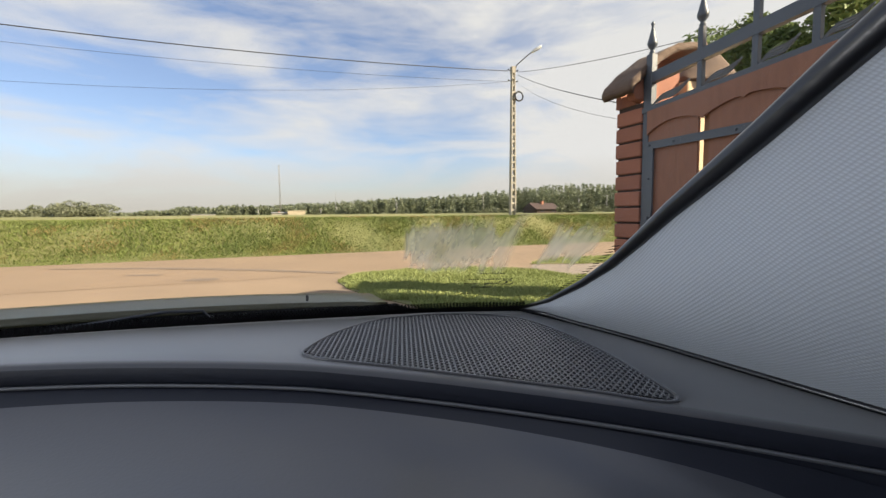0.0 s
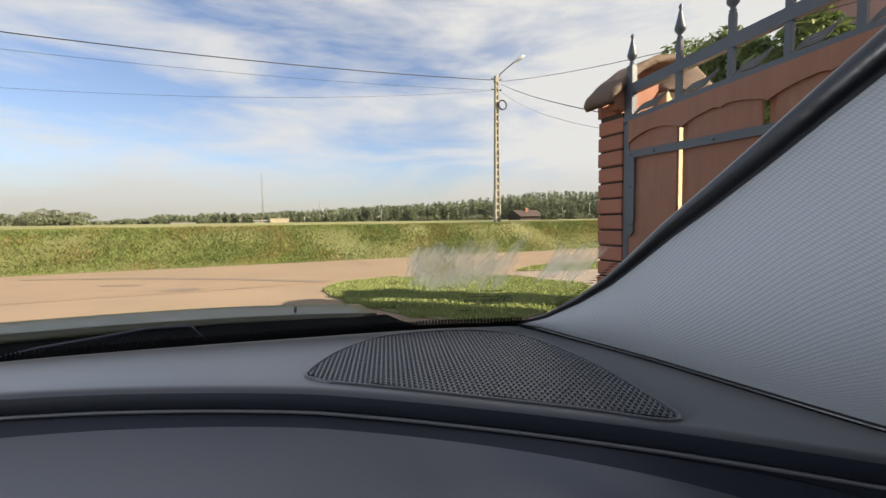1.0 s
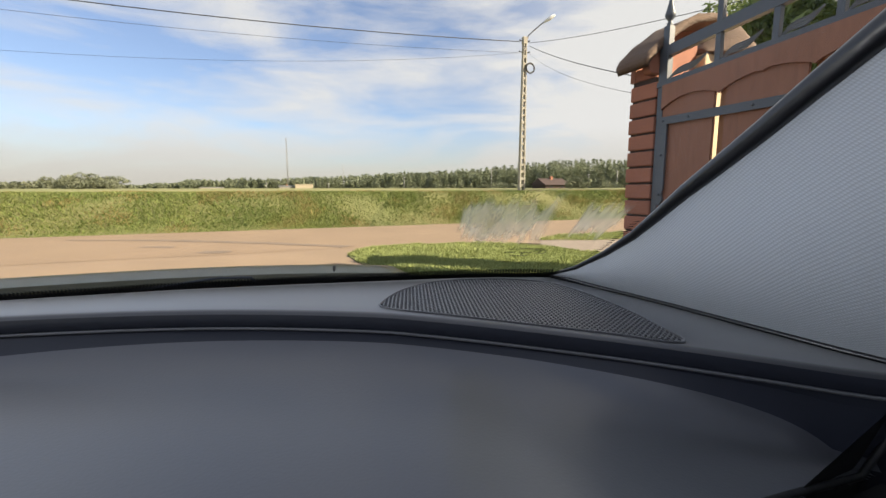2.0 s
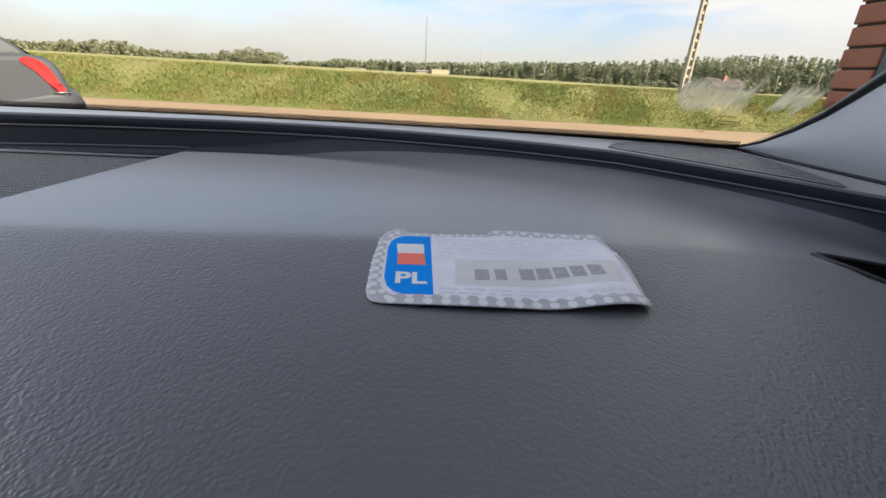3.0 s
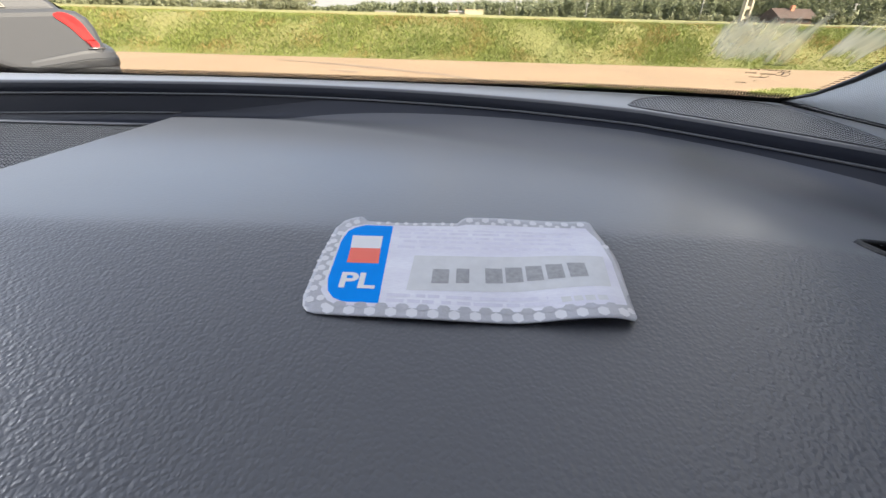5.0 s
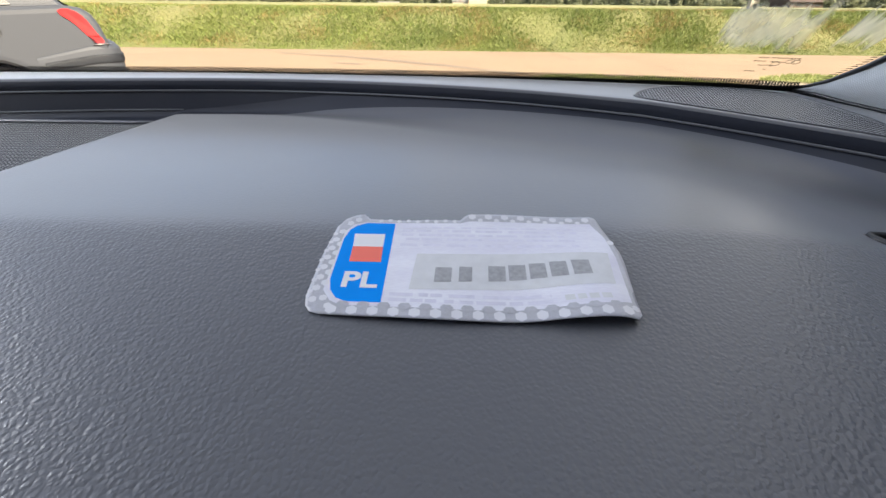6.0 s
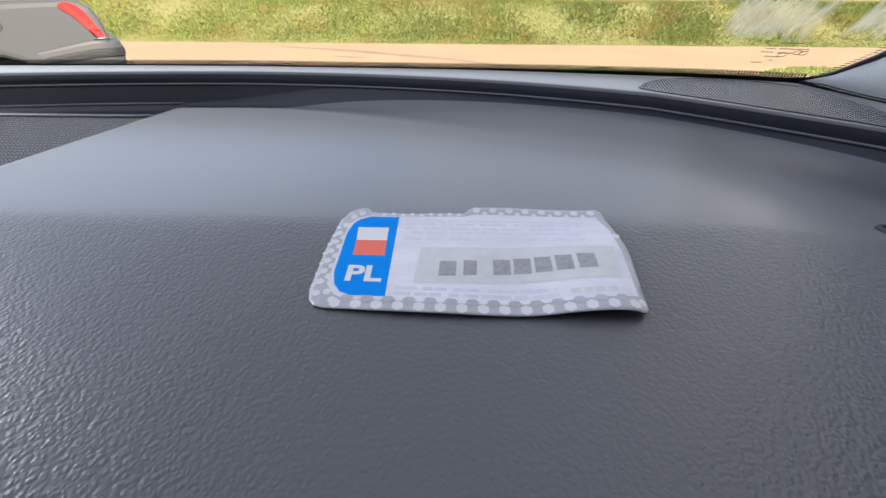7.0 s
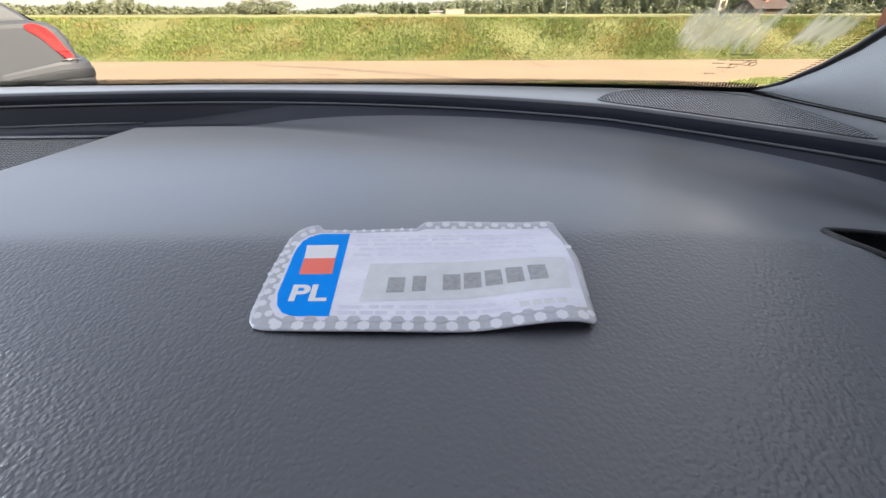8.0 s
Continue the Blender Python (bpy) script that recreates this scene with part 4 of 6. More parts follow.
posts_y = [3.53, 2.98, 2.50, 2.08, 1.66, 1.24, 0.85]
for k, y in enumerate(posts_y):
    zt = 2.61 + 0.06 * (3.6 - y) + (0.17 if k else 0.15)
    zb = 2.2 + 0.0787 * (3.6 - y)
    bm = bmesh.new()
    w = 0.036 if k == 0 else 0.025
    box(bm, (GX - w, y - w, zb), (GX + w, y + w, zt), 0.003, 1)
    post = put("spear_post", bm, M_GATESTEEL, gate, smooth=False)
    bm = bmesh.new()
    finial(bm, GX, y, zt, 0.95)
    put("finial", bm, M_GATESTEEL, gate, "turned grey spear finial")
for y1, y0 in zip(posts_y, posts_y[1:]):
    rows = []
    for k in range(15):
        u = k / 14
        y = y1 - 0.03 - (y1 - y0 - 0.14) * u
        z = 2.295 + 0.075 * (3.6 - y) + 0.016 * math.sin(u * 2 * math.pi * 1.1) + 0.10 * (u - 0.5)
        w = 0.005 + 0.027 * math.sin(math.pi * min(1, u * 1.02)) ** 1.2
        rows.append([(GX - 0.010 - 0.007 * math.cos(v * 6 * math.pi) * min(1.0, 4 * u * (1 - u)), y, z + (v - 0.5) * 2 * w) for v in [j / 12 for j in range(13)]] +
                    [(GX + 0.006, y, z + (v - 0.5) * 2 * w) for v in [j / 12 for j in range(12, -1, -1)]])
    bm = bmesh.new()
    vs = loft(bm, rows, close=True)
    bm.faces.new(vs[0][::-1])
    bm.faces.new(vs[-1])
    bmesh.ops.recalc_face_normals(bm, faces=bm.faces[:])
    put("leaf_ornament", bm, M_LEAFSTEEL, gate, "wavy forged leaf ornament")

# unseen house, placed and sized to keep the sun off the car
house = thing("house", (10.5, -8.0, 0.0), "unseen cream house with a red tiled roof, added to shade the car", "house")
bm = bmesh.new()
box(bm, (7.2, -17.0, -0.05), (15, -4.6, 7.8), 0.02)
put("wall", bm, M_HOUSE, house, smooth=False)
bm = bmesh.new()
prism(bm, [(6.6, -17.5, 7.7), (11.1, -17.5, 11.4), (15.6, -17.5, 7.7)], (0, 13.2, 0))
bmesh.ops.recalc_face_normals(bm, faces=bm.faces[:])
put("roof", bm, M_ROOF, house, smooth=False)
for wy in (-14.5, -11.0, -7.5):
    for wz in (1.0, 3.9, 6.2):
        bm = bmesh.new()
        box(bm, (7.16, wy - 0.55, wz), (7.23, wy + 0.55, wz + 1.35), 0.01)
        put("window", bm, M_CARGLASS, house, smooth=False)
for at, h, w, seed in (((31.0, 21.4, 0.0), 13.0, 6.5, 81), ((27.0, 16.6, 0.0), 12.2, 7.0, 83), ((24.6, 13.2, 0.0), 10.4, 6.4, 85), ((32.8, 23.2, 0.0), 13.2, 10.0, 71), ((35.0, 21.6, 0.0), 14.8, 12.2, 73), ((37.0, 18.8, 0.0), 14.2, 11.8, 77)):
    tree(at, h, w, M_HEDGE, "tall leafy green garden tree behind the gate", seed, False, 70000, 0.15)
gable = thing("house", (32.0, 11.0, 0.0), "reddish gabled house beyond the garden trees", "house")
bm = bmesh.new()
prism(bm, [(28.0, 15.6, -0.05), (28.0, 6.4, -0.05), (28.0, 6.4, 9.6), (28.0, 11.0, 14.0), (28.0, 15.6, 9.6)], (9.0, 0, 0))
bmesh.ops.recalc_face_normals(bm, faces=bm.faces[:])
put("wall", bm, M_PINKWALL, gable, smooth=False)
for sgn in (-1, 1):
    bm = bmesh.new()
    prism(bm, [(27.4, 11.0, 14.03), (27.4, 11.0 + sgn * 5.3, 9.0), (27.4, 11.0 + sgn * 5.3, 9.3), (27.4, 11.0, 14.33)], (10.2, 0, 0))
    bmesh.ops.recalc_face_normals(bm, faces=bm.faces[:])
    put("roof", bm, M_ROOF, gable, "dark red roof slope", smooth=False)

# ---- parked grey estate car ----
CY = 4.5      # its near side
car = thing("parked_car", (-5.8, CY + 0.88, 0.0), "grey metallic estate car parked beside the road", "car")


def car_side(name, outline, y0, y1, mat, bevel=0.05, seg=3, label="", parent=None, taper=0.0):
    """A body piece: a side outline (x, z) pushed across the car and rounded."""
    bm = bmesh.new()
    vs = prism(bm, [(x, y0, z) for x, z in outline], (0, y1 - y0, 0))
    if taper:
        zs = [v.co.z for v in vs]
        lo, hi = min(zs), max(zs)
        mid = (y0 + y1) / 2
        for v in vs:
            k = (v.co.z - lo) / (hi - lo)
            v.co.y = mid + (v.co.y - mid) * (1 - taper * k)
    bmesh.ops.recalc_face_normals(bm, faces=bm.faces[:])
    if bevel:
        caps = [e for e in bm.edges if len(e.link_faces) == 2 and any(len(f.verts) > 4 for f in e.link_faces)]
        bmesh.ops.bevel(bm, geom=caps, offset=bevel, segments=seg, affect="EDGES", profile=0.6)
    return put(name, bm, mat, parent or car, label, smooth=False)


def arc_pts(cx, cz, r, a0, a1, n):
    return [(cx + r * math.cos(radians(a0 + (a1 - a0) * k / n)), cz + r * math.sin(radians(a0 + (a1 - a0) * k / n))) for k in range(n + 1)]


RW, FW = -4.27, -7.0
body = [(-3.47, 0.34), (-3.40, 0.52), (-3.36, 0.80), (-3.39, 0.96), (-3.43, 1.05), (-3.50, 1.10), (-3.62, 1.12), (-4.3, 1.09), (-6.3, 1.0), (-6.9, 0.93), (-7.7, 0.80), (-7.95, 0.62), (-7.95, 0.36)]
body += arc_pts(FW, 0.32, 0.36, 172, 8, 10) + [(-6.6, 0.26), (-4.85, 0.26)] + arc_pts(RW, 0.32, 0.36, 172, 8, 10) + [(-3.95, 0.32)]
car_side("body", body, CY, CY + 1.78, M_GREYCAR, 0.06, 3)
roof = [(-3.58, 1.09), (-3.66, 1.18), (-3.93, 1.40), (-4.15, 1.455), (-5.2, 1.485), (-5.7, 1.45), (-6.45, 0.98)]
car_side("greenhouse", roof, CY + 0.05, CY + 1.73, M_GREYCAR, 0.05, 3, taper=0.16)
for pane in ([(-3.97, 1.122), (-4.13, 1.335), (-4.5, 1.36), (-4.55, 1.10)], [(-4.62, 1.10), (-4.57, 1.365), (-5.2, 1.385), (-5.3, 1.07)], [(-5.38, 1.07), (-5.28, 1.385), (-5.65, 1.36), (-6.1, 1.05)]):
    bm = bmesh.new()
    def side_y(z):
        return CY + 0.05 + 0.84 * 0.16 * (z - 0.98) / 0.505
    a = [bm.verts.new((x, side_y(z) - 0.006, z)) for x, z in pane]
    b = [bm.verts.new((x, side_y(z) + 0.02, z)) for x, z in pane]
    bm.faces.new(a)
    bm.faces.new(b[::-1])
    for k in range(4):
        bm.faces.new((a[k], b[k], b[(k + 1) % 4], a[(k + 1) % 4]))
    bmesh.ops.recalc_face_normals(bm, faces=bm.faces[:])
    win = put("side_window", bm, M_CARGLASS, car, "tinted side window", smooth=False)
    bm = bmesh.new()
    tube(bm, [(x, side_y(z) - 0.008, z) for x, z in pane + pane[:1]], 0.005, 6, False)
    put("window_trim", bm, M_MAST, win, "grey trim strip")
bm = bmesh.new()
loft(bm, [[(-3.545, y, 1.10), (-3.665, y, 1.19), (-3.91, y, 1.385)] for y in (CY + 0.26, CY + 0.6, CY + 1.2, CY + 1.52)])
bmesh.ops.solidify(bm, geom=bm.faces[:], thickness=-0.02)
put("rear_window", bm, M_CARGLASS, car, "tinted sloping rear window")
# bumper with its rub strip
def bumper_ring(z, out, grow):
    px_ = (-3.96, -3.84, -3.62, -3.50, -3.40, -3.322, -3.283, -3.275, -3.262, -3.26)
    py_ = (-0.004, -0.008, -0.012, -0.008, 0.008, 0.055, 0.14, 0.30, 0.55, 0.89)
    pts = []
    for k in range(37):
        u = k / 36 * 9
        f = lambda q: sum(lerp_list(u + d, range(10), q) for d in (-0.5, -0.25, 0, 0.25, 0.5)) / 5
        x, y = f(px_), CY + f(py_)
        w = min(1.0, k / 10)
        drop = 0.085 * max(0.0, (-3.52 - x) / 0.44) * max(0.0, (z - 0.5) / 0.28)
        pts.append((x + grow * w, y - out, z - drop))
    mir = [(x, 2 * (CY + 0.89) - y, z) for x, y, z in pts[-2::-1]]
    return pts + mir


bm = bmesh.new()
loft(bm, [bumper_ring(z, o, g) for z, o, g in ((0.785, -0.05, -0.09), (0.782, -0.02, -0.03), (0.772, 0.0, -0.005), (0.75, 0.008, 0.008), (0.70, 0.011, 0.012), (0.62, 0.012, 0.012), (0.54, 0.010, 0.008), (0.46, 0.004, -0.006), (0.38, -0.008, -0.03), (0.30, -0.02, -0.06))])
bmesh.ops.recalc_face_normals(bm, faces=bm.faces[:])
bumper = put("rear_bumper", bm, M_GREYCAR, car, smooth=False)
bm = bmesh.new()
loft(bm, [bumper_ring(z, o, g)[2:-2] for z, o, g in ((0.705, 0.008, 0.010), (0.702, 0.019, 0.021), (0.69, 0.022, 0.024), (0.64, 0.022, 0.024), (0.628, 0.019, 0.021), (0.625, 0.008, 0.010))])
bmesh.ops.solidify(bm, geom=bm.faces[:], thickness=0.006)
bmesh.ops.recalc_face_normals(bm, faces=bm.faces[:])
put("rub_strip", bm, M_GREYCAR, bumper, "raised grey rub strip")


def rounded_once(poly):
    out = []
    for (x0, y0), (x1, y1) in zip(poly, poly[1:] + poly[:1]):
        out += [(x0 * 0.8 + x1 * 0.2, y0 * 0.8 + y1 * 0.2), (x0 * 0.2 + x1 * 0.8, y0 * 0.2 + y1 * 0.8)]
    return out


def lamp_piece(name, outline, mat, label):
    """A lamp lens: follows the rounded rear corner; outline in (u, z), u is metres forward of the rear face."""
    bm = bmesh.new()
    def on_body(u, z, out):
        x = -3.36 - u - max(0, z - 0.80) * 0.35
        return (x, CY - out + 0.045 * max(0.0, (0.07 - u) / 0.07) ** 2, z)
    for out in (0.012,):
        vs = [bm.verts.new(on_body(u, z, out)) for u, z in outline]
        f = bm.faces.new(vs)
    ext = bmesh.ops.extrude_face_region(bm, geom=[f])
    bmesh.ops.translate(bm, verts=[v for v in ext["geom"] if isinstance(v, bmesh.types.BMVert)], vec=(0, 0.04, 0))
    bmesh.ops.recalc_face_normals(bm, faces=bm.faces[:])
    return put(name, bm, mat, car, label, smooth=False)


LAMP = rounded_once([(0.006, 0.800), (0.042, 0.873), (0.045, 0.945), (0.050, 1.010), (0.075, 1.060), (0.115, 1.088), (0.16, 1.094), (0.212, 1.078), (0.215, 1.05), (0.195, 1.022), (0.170, 0.992), (0.152, 0.957), (0.138, 0.91), (0.122, 0.86), (0.106, 0.797)])
lamp = lamp_piece("tail_lamp", LAMP, M_REDLAMP, "red tail lamp sweeping round the corner")
bm = bmesh.new()
lower = [(0.010, 0.806), (0.040, 0.866), (0.122, 0.863), (0.107, 0.803)]
vs = [bm.verts.new((-3.36 - u - max(0, z - 0.80) * 0.35, CY - 0.014 + 0.045 * max(0.0, (0.07 - u) / 0.07) ** 2, z)) for u, z in lower]
bm.faces.new(vs)
bmesh.ops.solidify(bm, geom=bm.faces[:], thickness=0.004)
put("lower_lens", bm, M_DARKLAMP, lamp, "deep red lower lens", smooth=False)
bm = bmesh.new()
tube(bm, [(-3.35, CY + 0.02, 0.792), (-3.43, CY - 0.016, 0.792), (-3.49, CY - 0.012, 0.79)], 0.006, 6)
put("lamp_trim", bm, M_RIM, car, "thin bright strip under the lamp")
bm = bmesh.new()
tube(bm, [(x, CY - 0.004, z) for x, z in [(-4.10, 0.90), (-4.11, 0.97), (-4.14, 0.995), (-4.26, 0.995), (-4.28, 0.97), (-4.28, 0.90), (-4.26, 0.88), (-4.12, 0.88), (-4.10, 0.90)]], 0.003, 4)
put("fuel_flap", bm, M_BLACK, car)
bm = bmesh.new()
tube(bm, [(-4.62, CY - 0.003, 0.35), (-4.66, CY - 0.003, 0.7), (-4.6, CY - 0.003, 1.05)], 0.003, 4)
put("door_seam", bm, M_BLACK, car)
for side_y0 in (CY + 0.3, CY + 1.48):
    bm = bmesh.new()
    tube(bm, [(-3.95, side_y0, 1.485), (-4.2, side_y0, 1.52), (-5.3, side_y0, 1.535), (-5.5, side_y0, 1.49)], 0.014, 6)
    put("roof_rail", bm, M_RIM, car)


def wheel(x, y):
    w = part("wheel", bmesh.new(), M_TYRE, car)
    w.location = (x + 5.8, y - CY - 0.88, 0.315)
    bm = bmesh.new()
    prof = [(0.20, -0.1), (0.29, -0.105), (0.312, -0.08), (0.316, 0.0), (0.312, 0.08), (0.29, 0.105), (0.20, 0.1)]
    loft(bm, [[(r * math.cos(a), o, r * math.sin(a)) for a in [k * math.pi / 16 for k in range(32)]] for r, o in prof], close=True)
    part("tyre", bm, M_TYRE, w)
    bm = bmesh.new()
    loft(bm, [[(r * math.cos(a), o, r * math.sin(a)) for a in [k * math.pi / 16 for k in range(32)]] for r, o in ((0.205, -0.09), (0.19, -0.1), (0.17, -0.06), (0.17, 0.09))], close=True)
    for k in range(5):
        a = k * 2 * math.pi / 5
        prism(bm, [(0.03 * math.cos(a + 1.6), -0.085, 0.03 * math.sin(a + 1.6)), (0.03 * math.cos(a - 1.6), -0.085, 0.03 * math.sin(a - 1.6)),
                   (0.18 * math.cos(a - 0.16), -0.075, 0.18 * math.sin(a - 0.16)), (0.18 * math.cos(a + 0.16), -0.075, 0.18 * math.sin(a + 0.16))], (0, 0.03, 0))
    bmesh.ops.recalc_face_normals(bm, faces=bm.faces[:])
    part("rim", bm, M_RIM, w, "silver alloy rim", smooth=False)


for x in (RW, FW):
    for y in (CY + 0.12, CY + 1.66):
        wheel(x, y)

# it stands at a slant, its rear corner towards the road
turn = Matrix.Rotation(radians(41), 4, "Z")
corner = Vector((-3.40, CY, 0))
car.location = Vector((0.04, 0, 0)) + corner + turn @ (car.location - corner)
car.rotation_euler = (0, 0, radians(41))

# ---- the car that the camera is in ----
SX = [-1.10, -0.85, -0.6, -0.5, -0.426, -0.333, -0.22, -0.14, -0.063, 0.02, 0.085, 0.15, 0.193, 0.235, 0.27, 0.30, 0.34, 0.42]
SY = [0.22, 0.30, 0.365, 0.385, 0.40, 0.416, 0.426, 0.423, 0.412, 0.392, 0.367, 0.333, 0.307, 0.278, 0.252, 0.226, 0.19, 0.12]
WX = [-1.10, -0.95, -0.8, -0.6, -0.475, -0.364, -0.238, -0.068, 0.02, 0.1, 0.157, 0.2, 0.253, 0.285, 0.30]
WY = [0.36, 0.40, 0.425, 0.45, 0.459, 0.468, 0.474, 0.467, 0.46, 0.447, 0.436, 0.429, 0.418, 0.404, 0.392]


def seam_y(x):
    return smooth_list(x, SX, SY)


def seam_z(x):
    return 1.0725 - 0.0075 * min(max((x - 0.14) / 0.14, 0), 1.3)


def base_y(x):
    return smooth_list(x, WX, WY)


RAKE = 0.73


def glass(x, z, out=0.0):
    """A point on the windscreen, out metres beyond its inner face."""
    y = base_y(min(x, 0.30)) - (z - 1.082) / RAKE
    if x > 0.30:
        y -= (x - 0.30) * 0.9
    return (x, y + out * 0.6, z + out * 0.8)


VENT = [(0.190, 0.181), (0.215, 0.1875), (0.26, 0.192), (0.34, 0.197), (0.40, 0.198), (0.40, 0.06), (0.34, 0.075), (0.27, 0.112), (0.225, 0.141), (0.203, 0.157), (0.193, 0.170)]


def pad_z(x, y):
    """Height of the padded dashboard face."""
    d = seam_y(x) - y
    if y < 0.162:
        z = 1.0602 - 0.165 * (0.162 - y) - 0.5 * max(0, 0.05 - y) ** 2
    else:
        z = 1.0602 - 0.034 * (y - 0.162)
    k = min(max((y - 0.150) / 0.024, 0), 1)
    z -= 0.0009 * 4 * k * (1 - k) * 0.25
    z -= 1.0 * max(0.0, min(x, 0.2) - 0.10) ** 2 + 0.16 * max(0.0, x - 0.2)
    k = min(max((x + 0.24) / 0.40, 0), 1)
    w = 0.005 + 0.095 * k * k * (3 - 2 * k)
    w = min(w, max(0.012, seam_y(x) - 0.2))
    zb = 1.0602 - 0.034 * (seam_y(x) - 0.162) - 1.0 * max(0.0, min(x, 0.2) - 0.10) ** 2 - 0.16 * max(0.0, x - 0.2)
    k = min(max((x + 0.27) / 0.14, 0), 1)
    h = 0.004 * (1 - k) + (seam_z(x) - 0.0016 - zb) * k
    if d < w:
        z += h * (1 - max(d, 0) / w) ** 2.7
    return z


dash = thing("dashboard", (0.0, 0.2, 1.0), "dark grey moulded car dashboard with a padded passenger side", "dashboard")
bm = bmesh.new()
nx, ny = 180, 120
px0, px1 = -0.282, 0.42
grid = []
for i in range(nx + 1):
    x = px0 + (px1 - px0) * i / nx
    s = seam_y(x) - 0.0006
    col = []
    for j in range(ny + 1):
        u = j / ny
        y = -0.16 + (s + 0.16) * (1 - (1 - u) ** 1.8)
        z = pad_z(x, y)
        e = (x - px0) / 0.012
        if e < 1:
            z -= 0.003 * (1 - e) ** 2
        col.append(bm.verts.new((x, y, z)))
    grid.append(col)
for i in range(nx):
    for j in range(ny):
        q = [grid[i][j], grid[i + 1][j], grid[i + 1][j + 1], grid[i][j + 1]]
        c = sum((v.co for v in q), Vector()) / 4
        if not inside(c.x, c.y, VENT):
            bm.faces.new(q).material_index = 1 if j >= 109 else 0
left = [bm.verts.new(v.co + Vector((-0.001, 0, -0.05))) for v in grid[0]]
for j in range(ny):
    bm.faces.new((grid[0][j], grid[0][j + 1], left[j + 1], left[j]))
low = [bm.verts.new(c[0].co + Vector((0, 0.05, -0.3))) for c in grid]
for i in range(nx):
    bm.faces.new((grid[i + 1][0], grid[i][0], low[i], low[i + 1]))
pad = put("padded_panel", bm, M_PAD, dash, "dark grey leather-grained padded panel")
# its last rows by the seam take the darker lip plastic, standing for shade
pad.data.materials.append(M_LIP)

# upper shelf of the dashboard, from the seam to the glass
SIDE = [(0.296, 0.398), (0.304, 0.385), (0.315, 0.362), (0.324, 0.338), (0.331, 0.31), (0.335, 0.28), (0.339, 0.25), (0.343, 0.222), (0.352, 0.19), (0.37, 0.15), (0.40, 0.10)]
pairs = []
for k in range(121):
    x = -1.08 + (0.255 + 1.08) * k / 120
    pairs.append(((x, seam_y(x)), (x, base_y(x) + 0.003)))
for k in range(1, 9):
    x = 0.255 + 0.018 * k / 8
    fx = 0.255 + 0.04 * k / 8
    pairs.append(((x, seam_y(x)), (fx, base_y(fx) + 0.003)))
for k, (fx, fy) in enumerate(SIDE):
    x = 0.273 + 0.13 * (k + 1) / len(SIDE)
    pairs.append(((x, seam_y(x)), (fx + 0.012, fy)))
SHELF = []
for (nx_, ny_), (fx, fy) in pairs:
    zs = seam_z(nx_)
    n = Vector((nx_, ny_, 0))
    f = Vector((fx, fy, 0))
    d = (f - n)
    L = max(d.length, 0.02)
    d.normalize()
    zf = 1.0816 if fx < 0.29 else 1.0816 - 0.0065 * min(1.0, (fx - 0.29) / 0.05)
    row = []
    for o, z in ((0.0006, zs - 0.05), (0.0004, zs - 0.012), (0.0008, zs - 0.0035), (0.0012, zs + 0.0002), (-0.0012, zs + 0.003), (-0.0016, zs + 0.0060), (-0.0012, zs + 0.0085), (-0.0003, zs + 0.0098), (0.0012, zs + 0.0105), (0.004, zs + 0.0107)):
        p = n + d * o
        row.append((p.x, p.y, z))
    for u in (0.15, 0.3, 0.45, 0.6, 0.75, 0.9, 1.0):
        p = n + d * (0.004 + (L - 0.004) * u)
        row.append((p.x, p.y, zs + 0.0107 + (zf - zs - 0.0107) * u))
    p = n + d * (L + 0.02)
    row.append((p.x, p.y, zf - 0.02))
    SHELF.append(row)
bm = bmesh.new()
loft(bm, [row[6:] for row in SHELF])
put("upper_shelf", bm, M_TOP, dash, "smooth dark grey upper shelf")
bm = bmesh.new()
loft(bm, [row[:7] for row in SHELF])
put("shelf_lip", bm, M_LIP, dash, "satin lip below the shelf, darkened for shade")
bm = bmesh.new()
pts = [(x, seam_y(x) - 0.0006, seam_z(x) - 0.0004) for x in [-0.95 + 1.33 * k / 150 for k in range(151)]]
tube(bm, pts, 0.0009, 6)
put("seam_bead", bm, M_BEAD, dash, "fine raised seam line")


def shelf_z(x, y):
    """Height of the shelf near the passenger corner."""
    s = seam_y(min(x, 0.275))
    w = max(base_y(min(x, 0.295)), s + 0.03)
    u = min(max((y - s) / (w - s), 0), 1)
    zs = seam_z(min(x, 0.275)) + 0.0104
    return zs + (1.082 - zs) * u - (0.004 * max(0, (x - 0.28) / 0.03))


